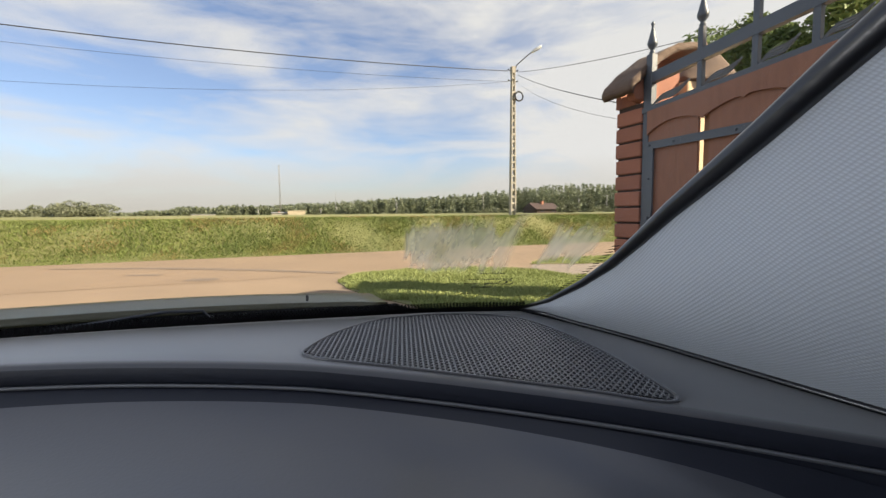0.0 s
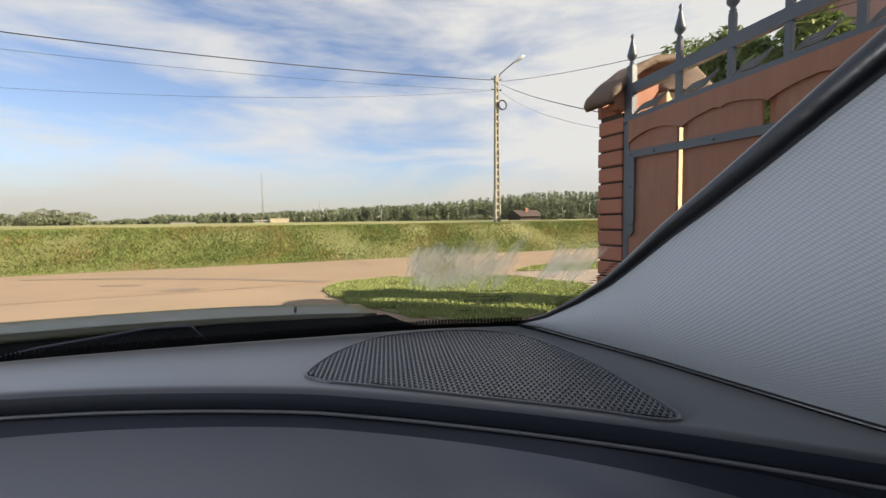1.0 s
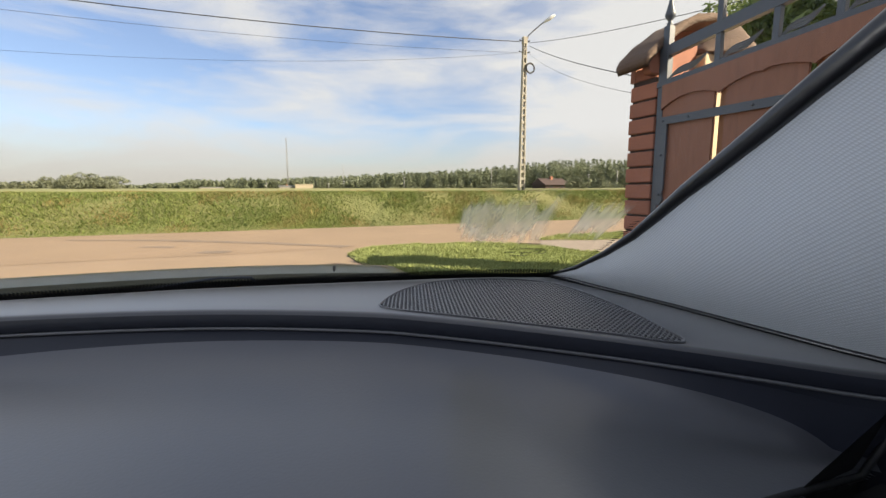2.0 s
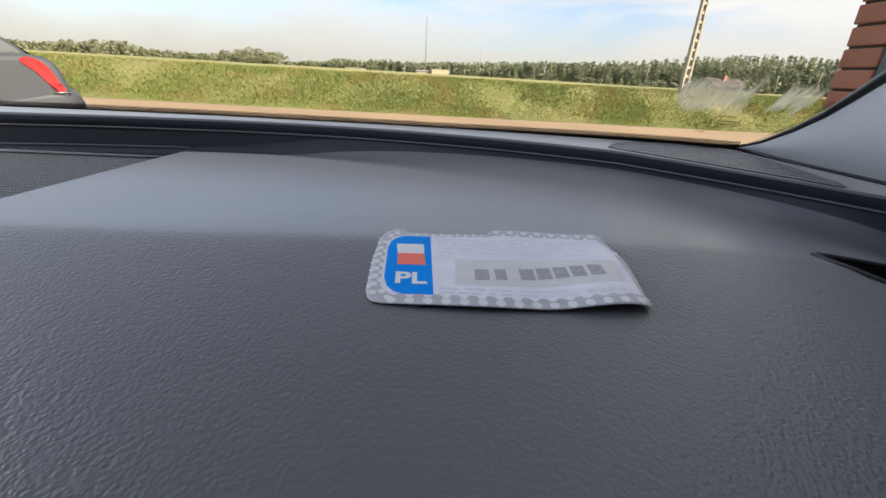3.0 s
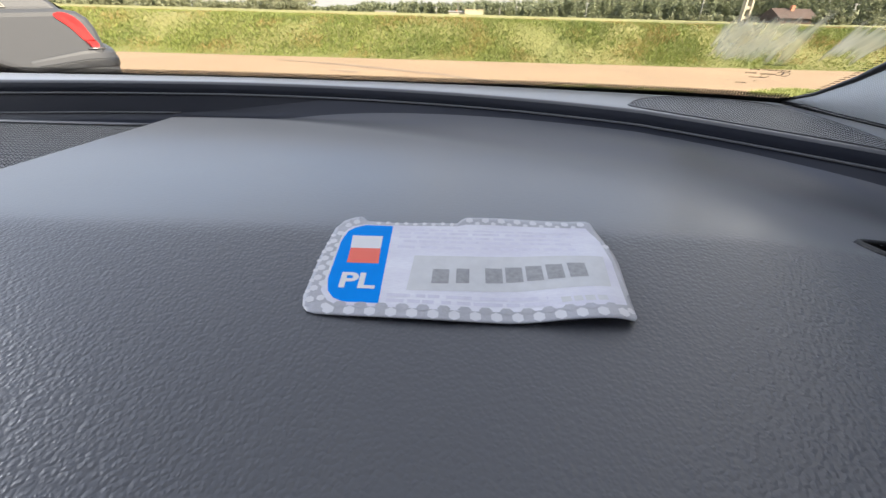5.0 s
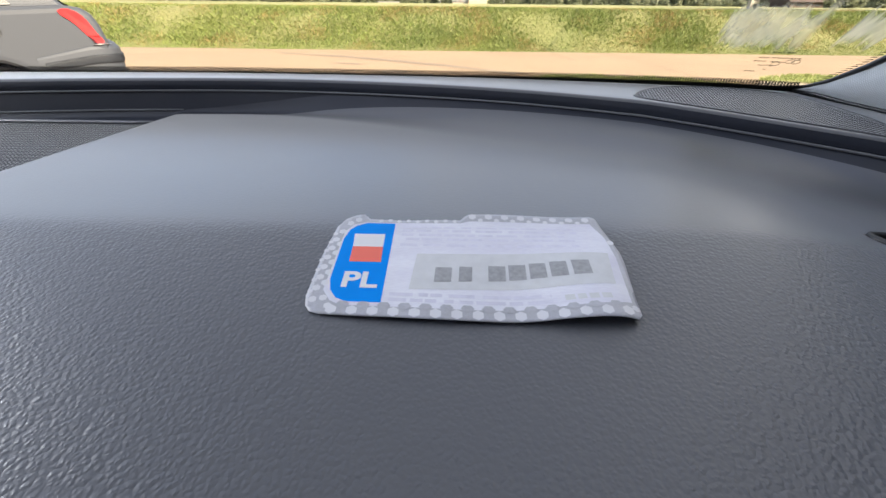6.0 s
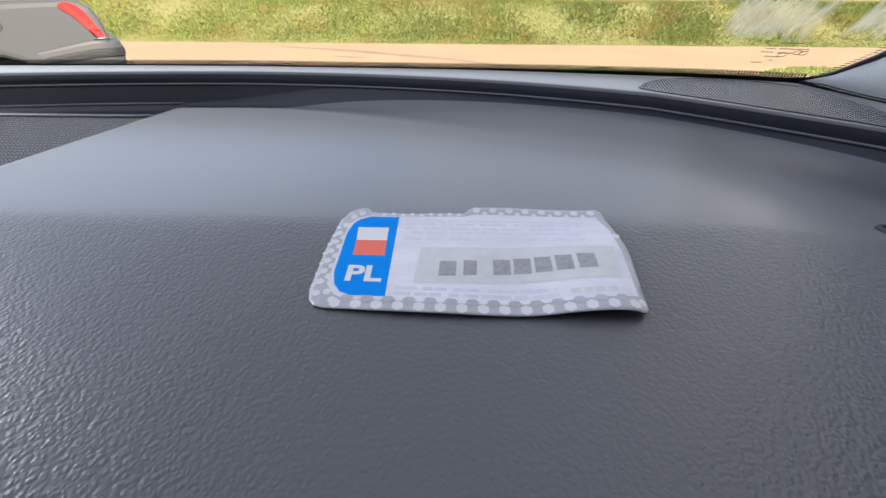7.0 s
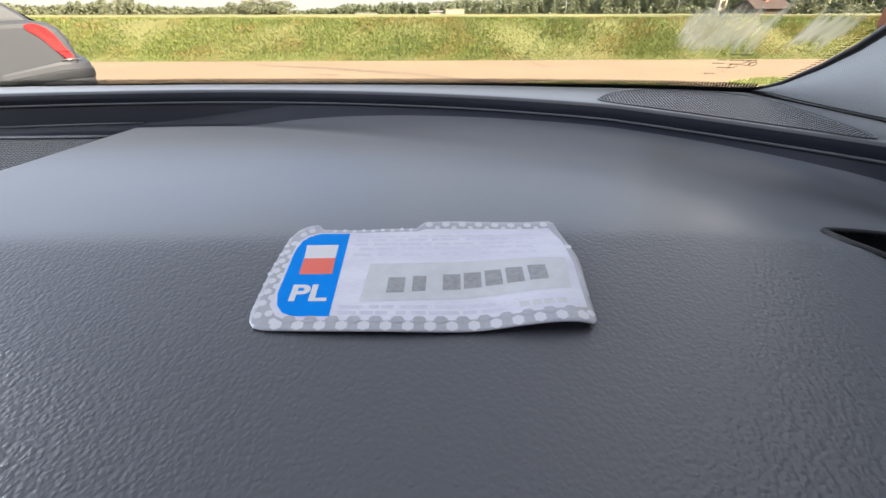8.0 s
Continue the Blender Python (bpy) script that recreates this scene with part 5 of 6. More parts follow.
def perforated(name, poly, zfun, pitch, hole, parent, label, lift=0.0009, long=1.0, angle=0.0):
    """A plate with staggered round holes, clipped to an outline; returns the plate."""
    ca, sa_ = math.cos(radians(angle)), math.sin(radians(angle))
    flat = [(x * ca + y * sa_, y * ca - x * sa_) for x, y in poly]
    x0, x1 = min(p[0] for p in flat), max(p[0] for p in flat)
    y0, y1 = min(p[1] for p in flat), max(p[1] for p in flat)
    verts, faces = [], []
    r = 0
    y = y0
    row_h = pitch * 0.866 * long
    ring = [(math.cos(k * math.pi / 4 + math.pi / 8), math.sin(k * math.pi / 4 + math.pi / 8)) for k in range(8)]
    sq = [(max(-1, min(1, c * 1.3)), max(-1, min(1, s * 1.3))) for c, s in ring]

    def vert(u, v, drop):
        px_, py_ = u * ca - v * sa_, v * ca + u * sa_
        verts.append((px_, py_, zfun(px_, py_) + lift - drop))

    while y < y1:
        x = x0 + (pitch / 2 if r % 2 else 0)
        while x < x1:
            if all(inside(x + dx, y + dy, flat) for dx, dy in ((-pitch * 0.5, 0), (pitch * 0.5, 0), (0, row_h * 0.5), (0, -row_h * 0.5))):
                i = len(verts)
                for cx, cy in sq:
                    vert(x + cx * pitch / 2, y + cy * row_h / 2, 0.0)
                for cx, cy in ring:
                    vert(x + cx * hole, y + cy * hole * long, 0.0001)
                for cx, cy in ring:
                    vert(x + cx * hole * 0.9, y + cy * hole * 0.9 * long, 0.0009)
                for k in range(8):
                    k2 = (k + 1) % 8
                    faces.append((i + k, i + k2, i + 8 + k2, i + 8 + k))
                    faces.append((i + 8 + k, i + 8 + k2, i + 16 + k2, i + 16 + k))
            x += pitch
        y += row_h
        r += 1
    off = Vector((0, 0, 0))
    p = parent
    while p is not None:
        off += p.location
        p = p.parent
    plate = raw_mesh(name, [Vector(v) - off for v in verts], faces, M_TOP)
    plate.parent = parent
    tagged(plate, label)
    # black sheet close under the plate stands in for the holes' shade
    bm = bmesh.new()
    cx, cy = sum(q[0] for q in poly) / len(poly), sum(q[1] for q in poly) / len(poly)
    outer = [bm.verts.new((x, y, zfun(x, y) + 0.00025)) for x, y in poly]
    mids = [bm.verts.new((cx + (x - cx) * 0.5, cy + (y - cy) * 0.5, zfun(cx + (x - cx) * 0.5, cy + (y - cy) * 0.5) + 0.00025)) for x, y in poly]
    mid = bm.verts.new((cx, cy, zfun(cx, cy) + 0.00025))
    m = len(poly)
    for k in range(m):
        bm.faces.new((outer[k], outer[(k + 1) % m], mids[(k + 1) % m], mids[k]))
        bm.faces.new((mids[k], mids[(k + 1) % m], mid))
    bmesh.ops.recalc_face_normals(bm, faces=bm.faces[:])
    put("backing", bm, M_BLACK, plate)
    return plate


def rim_tube(poly, zfun, r, parent, name="rim"):
    bm = bmesh.new()
    pts = [(x, y, zfun(x, y) + 0.0006) for x, y in poly] + [(poly[0][0], poly[0][1], zfun(*poly[0]) + 0.0006)]
    tube(bm, pts, r, 6, False)
    put(name, bm, M_TOP, parent)


def rounded(poly, n=3):
    """Cuts the corners of an outline, n times over."""
    for _ in range(n):
        out = []
        for (x0, y0), (x1, y1) in zip(poly, poly[1:] + poly[:1]):
            out += [(x0 * 0.78 + x1 * 0.22, y0 * 0.78 + y1 * 0.22), (x0 * 0.22 + x1 * 0.78, y0 * 0.22 + y1 * 0.78)]
        poly = out
    return poly


GRILLE = rounded([(0.135, 0.352), (0.177, 0.325), (0.218, 0.296), (0.250, 0.273), (0.268, 0.256), (0.278, 0.254), (0.283, 0.275), (0.291, 0.312), (0.291, 0.350), (0.283, 0.380),
                  (0.258, 0.403), (0.222, 0.4145), (0.190, 0.415), (0.162, 0.396), (0.146, 0.374)], 2)
grille = perforated("speaker_grille", GRILLE, shelf_z, 0.0027, 0.00092, dash, "perforated black speaker grille", long=1.45, angle=-38.0)
rim_tube(GRILLE, shelf_z, 0.0008, grille)

# ribbed centre panel beside the pad, with its trim bars


def centre_z(x, y):
    return 1.0495 + 0.012 * (y - 0.34) + 0.02 * min(0, y - 0.3)


CENTRE = [(-0.78, 0.02), (-0.274, 0.02), (-0.274, 0.377), (-0.78, 0.377)]
centre = perforated("centre_grille", CENTRE, centre_z, 0.0030, 0.0011, dash, "perforated dark centre panel", long=2.4)
# second bar: pale bead drawn for the highlight on the wall's lower edge
for y, z, r, end in ((0.380, 1.0512, 0.0016, -0.276), (None, 1.0545, 0.0008, -0.27)):
    bm = bmesh.new()
    tube(bm, [(x, seam_y(x) - 0.0012 if y is None else y, z) for x in [-0.80 + (end + 0.80) * k / 30 for k in range(31)]], r, 8)
    put("trim_bar", bm, M_BEAD, dash)
bm = bmesh.new()
loft(bm, [[(x, 0.376, 1.0490), (x, 0.383, 1.0485), (x, 0.388, 1.0470), (x, seam_y(x) - 0.006, 1.0470), (x, seam_y(x) - 0.002, 1.0490), (x, seam_y(x) - 0.0008, 1.0535)] for x in [-1.08 + 0.81 * k / 40 for k in range(41)]])
put("centre_back", bm, M_LIP, dash)
bm = bmesh.new()
loft(bm, [[(x, 0.378, 1.044), (x, 0.02, 1.033), (x, -0.06, 0.99), (x, -0.08, 0.75)] for x in (-1.08, -0.9, -0.7, -0.5, -0.29)])
put("centre_base", bm, M_TOP, dash)

# corner air vent
vent = part("air_vent", bmesh.new(), M_BLACK, dash, "black corner air vent with upright vanes")
bm = bmesh.new()
pts = [(x, y, pad_z(x, y) + 0.0004) for x, y in rounded(VENT, 2)]
tube(bm, pts + [pts[0]], 0.0016, 8, False)
put("bezel", bm, M_BLACK, vent)
bm = bmesh.new()
ring0 = [bm.verts.new((x, y, pad_z(x, y) - 0.001)) for x, y in VENT]
ring1 = [bm.verts.new((0.30 + (x - 0.30) * 0.9, 0.14 + (y - 0.14) * 0.9 + 0.012, pad_z(x, y) - 0.035)) for x, y in VENT]
for k in range(len(VENT)):
    bm.faces.new((ring0[k], ring0[(k + 1) % len(VENT)], ring1[(k + 1) % len(VENT)], ring1[k]))
bm.faces.new(ring1)
put("bowl", bm, M_BLACK, vent)
for k in range(6):
    x = 0.222 + k * 0.021
    bm = bmesh.new()
    prism(bm, [(x, 0.178, pad_z(x, 0.178) - 0.012), (x + 0.004, 0.150 - 0.10 * (x - 0.2), pad_z(x, 0.15) - 0.003), (x + 0.008, 0.122 - 0.2 * (x - 0.2), pad_z(x, 0.12) - 0.012), (x + 0.004, 0.180, pad_z(x, 0.18) - 0.032)], (0.0022, 0.0008, 0))
    bmesh.ops.recalc_face_normals(bm, faces=bm.faces[:])
    put("vane", bm, M_TOP, vent, smooth=False)

# ---- windscreen ----
screen = thing("windscreen", (0.0, 0.45, 1.08), "clear car windscreen with a black dotted border and glue residue", "windscreen")
gx = [-1.06 + 1.42 * k / 60 for k in range(61)]
gz = [1.070 + 0.41 * k / 24 for k in range(25)]
bm = bmesh.new()
loft(bm, [[glass(x, z, 0.001) for x in gx] for z in gz])
loft(bm, [[glass(x, z, 0.006) for x in gx] for z in gz])
bmesh.ops.recalc_face_normals(bm, faces=bm.faces[:])
pane = put("pane", bm, M_GLASS, screen)
pane.visible_shadow = False
bm = bmesh.new()


UP = [(0.292, 0.400, 1.0845), (0.300, 0.376, 1.095), (0.305, 0.349, 1.111), (0.306, 0.325, 1.127), (0.3055, 0.305, 1.143), (0.304, 0.286, 1.158), (0.303, 0.268, 1.171), (0.302, 0.245, 1.188), (0.301, 0.222, 1.206), (0.301, 0.195, 1.227), (0.302, 0.16, 1.253), (0.304, 0.10, 1.298), (0.308, 0.0, 1.37), (0.313, -0.15, 1.475)]


def frit_top(x):
    return 1.0830 + 0.0026 / (1 + math.exp(-(x - 0.06) / 0.05))


border_x = [x for x in gx if x < 0.28] + [0.29, 0.30, 0.31]
loft(bm, [[glass(x, 1.07) for x in border_x], [glass(x, frit_top(x) + 0.012 * max(0.0, (x - 0.28) / 0.03) ** 2) for x in border_x]])
put("black_border", bm, M_FRIT, screen)
verts, faces = [], []


def frit_mark(x, z, w, h):
    i = len(verts)
    for dx, dz in ((-w, 0), (w, 0), (w * 0.45, h), (-w * 0.45, h)):
        verts.append(Vector(glass(x + dx, z + dz, -0.0001)) - screen.location)
    faces.append((i, i + 1, i + 2, i + 3))


x = -1.0
while x < 0.290:
    f = frit_top(x)
    for row in range(3):
        frit_mark(x + (0.0011 if row % 2 else 0), f - 0.0002 + row * 0.0018, 0.00124 - 0.00018 * row, 0.0022)
    x += 0.0022
# and up along the pillar
z = 1.092
while z < 1.135:
    xe = lerp_list(z, [p[2] for p in UP], [p[0] for p in UP])
    i = len(verts)
    for dx, dz in ((0.0015, -0.0004), (-0.0012, -0.0007), (-0.0012, -0.0004), (0.0015, 0.0004)):
        verts.append(Vector(glass(xe + dx, z + dz, -0.0001)) - screen.location)
    faces.append((i, i + 1, i + 2, i + 3))
    z += 0.0019
dots = raw_mesh("border_dots", verts, faces, M_FRIT)
dots.parent = screen
tagged(dots, "fading edge of the black border", kind="stuff")

# black maker's mark printed on the glass, not legible: plain bars
rngm = random.Random(12)
verts, faces = [], []


def glass_quad(x0, x1, z0, z1, tilt=0.0):
    i = len(verts)
    for x, z in ((x0, z0), (x1, z0 + tilt), (x1, z1 + tilt), (x0, z1)):
        verts.append(Vector(glass(0.254 + 0.7 * (x - 0.252), z, -0.0002)) - screen.location)
    faces.append((i, i + 1, i + 2, i + 3))


for row, (x0, x1, z) in enumerate(((0.241, 0.262, 1.1150), (0.234, 0.243, 1.1105), (0.246, 0.272, 1.1105), (0.233, 0.245, 1.1075), (0.249, 0.262, 1.1072), (0.242, 0.256, 1.1040), (0.236, 0.247, 1.0985), (0.252, 0.254, 1.1005))):
    x = x0
    while x < x1:
        w = rngm.uniform(0.0012, 0.0032)
        glass_quad(x, min(x + w * 0.55, x1), z, z + 0.0009)
        x += w * 0.55 + 0.0009
mk = raw_mesh("printed_mark", verts, faces, M_FRIT)
mk.parent = screen
tagged(mk, "small black printed mark on the glass")
bm = bmesh.new()
for cx, cz, r in ((0.266, 1.1085, 0.0020), (0.2715, 1.1082, 0.0020), (0.256, 1.1062, 0.0022)):
    tube(bm, [glass(0.254 + 0.7 * (cx - 0.252) + r * 1.2 * math.cos(a), cz + r * 0.8 * math.sin(a), -0.0003) for a in [q * 2 * math.pi / 14 for q in range(15)]], 0.00022, 4, False)
put("printed_rings", bm, M_FRIT, screen)


def smear(x0, x1, z0, z1, lean, seed):
    """A film of dried glue on the glass with ragged, streaked ends."""
    rng = random.Random(seed)
    bm = bmesh.new()
    layer = bm.loops.layers.uv.verify()
    fade = bm.verts.layers.float.new("edge")
    n, m = 44, 14
    vs = []
    lows = [rng.uniform(0, 0.12) for _ in range(n + 1)]
    highs = [rng.uniform(0, 0.12) for _ in range(n + 1)]
    for i in range(n + 1):
        u = i / n
        a = z0 + (z1 - z0) * (lows[i] + 0.25 * (noise.noise((u * 6, seed, 0)) + 0.4))
        b = z1 - (z1 - z0) * (highs[i] * 0.8 + 0.25 * (noise.noise((u * 7, seed, 4)) + 0.3))
        b = max(b, a + 0.002)
        col = []
        for j in range(m + 1):
            v = j / m
            z = a + (b - a) * v
            x = x0 + (x1 - x0) * u + lean * (z - z0)
            p = bm.verts.new(glass(x, z, -0.0003))
            p[fade] = min(1.0, min(v, 1 - v) * 3.2, min(u, 1 - u) * 9)
            col.append(p)
        vs.append(col)
    for i in range(n):
        for j in range(m):
            f = bm.faces.new((vs[i][j], vs[i + 1][j], vs[i + 1][j + 1], vs[i][j + 1]))
            for lp in f.loops:
                lp[layer].uv = (lp.vert.co.x, lp.vert.co.z)
    return put("glue_residue", bm, M_SMEAR, screen, "whitish streaked residue of a peeled label")


smear(0.202, 0.262, 1.112, 1.154, -0.30, 3)
smear(0.196, 0.225, 1.122, 1.152, -0.30, 4)
smear(0.274, 0.303, 1.116, 1.151, -0.25, 6)
smear(0.212, 0.250, 1.112, 1.146, -0.2, 7)

# ---- pillar trim ----
pt = thing("pillar_trim", (0.33, 0.3, 1.1), "grey woven windscreen pillar trim with a black rubber edge", "pillar trim")
radii = [0.0010, 0.0016, 0.0024, 0.0032, 0.0039, 0.0045, 0.0050, 0.0054, 0.0058, 0.0062, 0.0065, 0.0067, 0.0067, 0.0067]
LOW = [(0.294, 0.400, 1.0832), (0.303, 0.385, 1.0825), (0.313, 0.362, 1.080), (0.322, 0.338, 1.0785), (0.329, 0.31, 1.0775), (0.333, 0.28, 1.0770), (0.337, 0.25, 1.0765), (0.341, 0.222, 1.076), (0.350, 0.19, 1.075), (0.366, 0.15, 1.073), (0.385, 0.11, 1.070), (0.42, 0.05, 1.065), (0.46, -0.03, 1.06), (0.50, -0.2, 1.05)]
rows = []
for (ax, ay, az), (bx, by, bz) in zip(UP, LOW):
    i = len(rows)
    a, b = Vector((ax + 0.3 * radii[i], ay - 0.15 * radii[i], az - 1.75 * radii[i])), Vector((bx, by, bz))
    L = (a - b).length
    row = []
    for k in range(17):
        u = k / 16
        p = b.lerp(a, u)
        p += Vector((-0.94, -0.32, 0.1)).normalized() * 0.24 * L * 4 * u * (1 - u) * (1 - 0.65 * u)
        row.append(p)
    rows.append(row)
dense = []
for r0, r1 in zip(rows, rows[1:]):
    for k in range(4):
        dense.append([p.lerp(q, k / 4) for p, q in zip(r0, r1)])
dense.append(rows[-1])
bm = bmesh.new()
loft(bm, dense, uv=True)
bmesh.ops.recalc_face_normals(bm, faces=bm.faces[:])
put("woven_panel", bm, M_CLOTH, pt)
bm = bmesh.new()
tube(bm, [(x + 0.35 * r, y - 0.1 * r, z - 0.95 * r) for (x, y, z), r in zip(UP, radii)], radii, 12)
put("rubber_edge", bm, M_RUBBER, pt, "black rubber edge along the glass")
bm = bmesh.new()
tube(bm, [(x - 0.001, y - 0.0005, z - 0.0004) for x, y, z in LOW], [0.0011, 0.0013] + [0.0015] * 12, 8)
loft(bm, [[(x, y, z), (x + 0.003, y + 0.001, z - 0.012), (x + 0.004, y + 0.001, z - 0.03)] for x, y, z in LOW])
put("base_seal", bm, M_RUBBER, pt, "dark seal where the trim meets the dashboard")

# ---- bonnet, cowl and wiper outside the glass ----
bonnet = thing("bonnet", (-0.36, 1.4, 0.9), "glossy car bonnet, its paint tinted olive for reflected grass", "bonnet")


def bonnet_z(x, y):
    c = (x + 0.36) / 0.75
    z = 0.984 - 0.05 * (y - 1.08) - 0.8 * max(0, y - 1.2) ** 2
    return z - 0.03 * abs(c) ** 2.5


bm = bmesh.new()
loft(bm, [[(x, y, bonnet_z(x, y) - (0.02 if y < 1.058 else 0)) for x in [-1.08 + 1.44 * k / 40 for k in range(41)]] for y in (1.055, 1.06, 1.07, 1.1, 1.15, 1.2, 1.25, 1.3, 1.35, 1.45, 1.55, 1.65, 1.72)])
bmesh.ops.solidify(bm, geom=bm.faces[:], thickness=0.012)
put("panel", bm, M_PAINT, bonnet)
cowl = thing("cowl", (-0.36, 0.7, 0.95), "black plastic cowl below the windscreen", "cowl")
bm = bmesh.new()
loft(bm, [[(x, y + (base_y(min(x, 0.3)) - 0.46), z) for x in [-1.08 + 1.44 * k / 40 for k in range(41)]] for y, z in ((0.472, 1.068), (0.49, 1.05), (0.55, 1.03), (0.65, 1.012), (0.80, 0.995), (0.95, 0.978), (1.05, 0.97), (1.1, 0.955))])
bmesh.ops.solidify(bm, geom=bm.faces[:], thickness=0.01)
put("cowl_panel", bm, M_COWL, cowl)
wiper = thing("wiper", (0.0, 0.72, 0.99), "black wiper arm lying at the foot of the windscreen", "wiper")
bm = bmesh.new()
tube(bm, [(-0.16, 0.715, 1.020), (-0.1, 0.725, 1.030), (0.0, 0.74, 1.037), (0.04, 0.75, 1.033), (0.055, 0.755, 1.01)], [0.0016, 0.0016, 0.0018, 0.002, 0.0015], 8)
put("arm", bm, M_GREYCAR, wiper, "grey satin wiper arm")
bm = bmesh.new()
box(bm, (-0.62, 0.66, 1.008), (0.03, 0.668, 1.022), 0.003)
put("blade", bm, M_RUBBER, wiper)
washer = thing("washer_nozzle", (0.185, 0.985, 0.975), "small black washer nozzle on the bonnet", "nozzle")
bm = bmesh.new()
box(bm, (0.187, 1.075, 0.972), (0.193, 1.081, 0.986), 0.003, 2)
put("nozzle_body", bm, M_BLACK, washer)

# ---- the rest of the cabin, closed round the camera ----
bm = bmesh.new()
loft(bm, [[(x, y, z) for x in (-1.1, -0.8, -0.36, 0.1, 0.42)] for y, z in ((-0.10, 1.47), (-0.3, 1.53), (-1.2, 1.55), (-2.2, 1.50))])
bmesh.ops.solidify(bm, geom=bm.faces[:], thickness=0.03)
tagged(part("ceiling", bm, M_LINING), "pale grey cloth headliner of the car", "headliner", kind="structure")
bm = bmesh.new()
box(bm, (-1.1, -2.23, 0.35), (0.42, -2.2, 1.5))
tagged(part("wall_back", bm, M_CABIN, smooth=False), "dark trim closing the rear of the cabin", "cabin wall", kind="structure")
bm = bmesh.new()
box(bm, (-1.1, -2.2, 0.33), (0.42, 0.9, 0.36))
tagged(part("floor", bm, M_CABIN, smooth=False), "dark carpeted cabin floor", "floor", kind="structure")
# unseen panels added beside the trim to block sun from the cabin
bm = bmesh.new()
loft(bm, [[(x + 0.014 + 0.25 * k / 4, y - 0.004, z - 0.012 - 0.10 * k / 4) for k in range(5)] for x, y, z in UP[2:]])
loft(bm, [[(0.53, y, z - 0.06), (0.53, y, 1.03)] for x, y, z in UP])
bmesh.ops.solidify(bm, geom=bm.faces[:], thickness=-0.004)
tagged(part("wall_pillar", bm, M_CABIN), "unseen dark panels closing the gap beside the windscreen pillar", "pillar", kind="structure")
for name, x0, x1 in (("door_right", 0.505, 0.545), ("door_left", -1.14, -1.10)):
    bm = bmesh.new()
    box(bm, (x0, -2.2, 0.33), (x1, 0.45, 1.04))
    # right door: solid panel instead of a window, added to keep light out
    if x0 > 0:
        box(bm, (x0, -2.2, 1.04), (x1, 0.0, 1.53))
    else:
        box(bm, (x0, -2.2, 1.04), (x1, -1.3, 1.53))
        box(bm, (x0, -0.75, 1.04), (x1, -0.56, 1.53))
        box(bm, (x0, -1.3, 1.46), (x1, -0.1, 1.53))
    tagged(part(name, bm, M_CABIN, smooth=False), "dark trimmed closed car door", "door", kind="structure")
for x in (-0.72, 0.0):
    seat = thing("car_seat", (x, -0.85, 0.36), "dark cloth front car seat", "seat", "front seats")
    bm = bmesh.new()
    box(bm, (x - 0.24, -0.95, 0.36), (x + 0.24, -0.42, 0.60), 0.05, 3)
    put("cushion", bm, M_CABIN, seat)
    bm = bmesh.new()
    vs = box(bm, (x - 0.23, -1.12, 0.56), (x + 0.23, -0.96, 1.18), 0.06, 3)
    put("backrest", bm, M_CABIN, seat)
    bm = bmesh.new()
    box(bm, (x - 0.12, -1.12, 1.20), (x + 0.12, -1.03, 1.38), 0.04, 3)
    put("headrest", bm, M_CABIN, seat)

# ---- peeled registration sticker on the pad ----
SX0, SX1, SY0, SY1 = -0.0585, 0.0575, 0.1125, 0.1735
sticker = thing("sticker", (0.0, 0.14, 1.056), "peeled foil label, curled at one edge, lying on the dashboard", "sticker")


def sheet(u, v, up=0.0):
    """A point of the curled label; u across and v up it, both in metres from its middle."""
    x, y = u, 0.141 + v
    z = max(pad_z(min(max(x, SX0), SX1), y), 1.0602 - 0.165 * (0.162 - y) - 0.0004) + 0.0006
    k = min(max((u - 0.012) / 0.034, 0), 1)
    k = k * k * (3 - 2 * k)
    low = min(max((0.018 - v) / 0.045, 0), 1)
    z += 0.0036 * k * low
    e = min(max((u - 0.047) / 0.011, 0), 1)
    z -= 0.0026 * e * e * low
    z += 0.0010 * math.exp(-((u + 0.02) / 0.03) ** 2) * min(max((0.01 - v) / 0.04, 0), 1)
    if v > 0.022:
        z += 0.0012 * min(1, (v - 0.022) / 0.007) * (0.5 + 0.5 * math.sin(u * 90 + 1.0))
    y -= 0.0028 * (1 - ((u - 0.006) / 0.06) ** 2) * min(max((0.01 - v) / 0.04, 0), 1)
    return Vector((x, y, z + up))


def label_patch(name, poly, up, mat, parent, label="", step=0.003, thick=0.0):
    """A printed area: an outline in the label's own (u, v), laid on the curled sheet."""
    bm = bmesh.new()
    f = bm.faces.new([bm.verts.new((u, v, 0)) for u, v in poly])
    x0, x1 = min(p[0] for p in poly), max(p[0] for p in poly)
    y0, y1 = min(p[1] for p in poly), max(p[1] for p in poly)
    for lo, hi, axis in ((x0, x1, 0), (y0, y1, 1)):
        n = max(1, int((hi - lo) / step))
        for k in range(1, n):
            c = lo + (hi - lo) * k / n
            bmesh.ops.bisect_plane(bm, geom=bm.verts[:] + bm.edges[:] + bm.faces[:], plane_co=(c, c, 0), plane_no=(1, 0, 0) if axis == 0 else (0, 1, 0))
    if thick:
        ext = bmesh.ops.extrude_face_region(bm, geom=bm.faces[:])
        for v in [g for g in ext["geom"] if isinstance(g, bmesh.types.BMVert)]:
            v.co.z -= thick
    bmesh.ops.recalc_face_normals(bm, faces=bm.faces[:])
    for v in bm.verts:
        v.co = sheet(v.co.x, v.co.y, up + v.co.z)
    return put(name, bm, mat, parent, label, smooth=True)


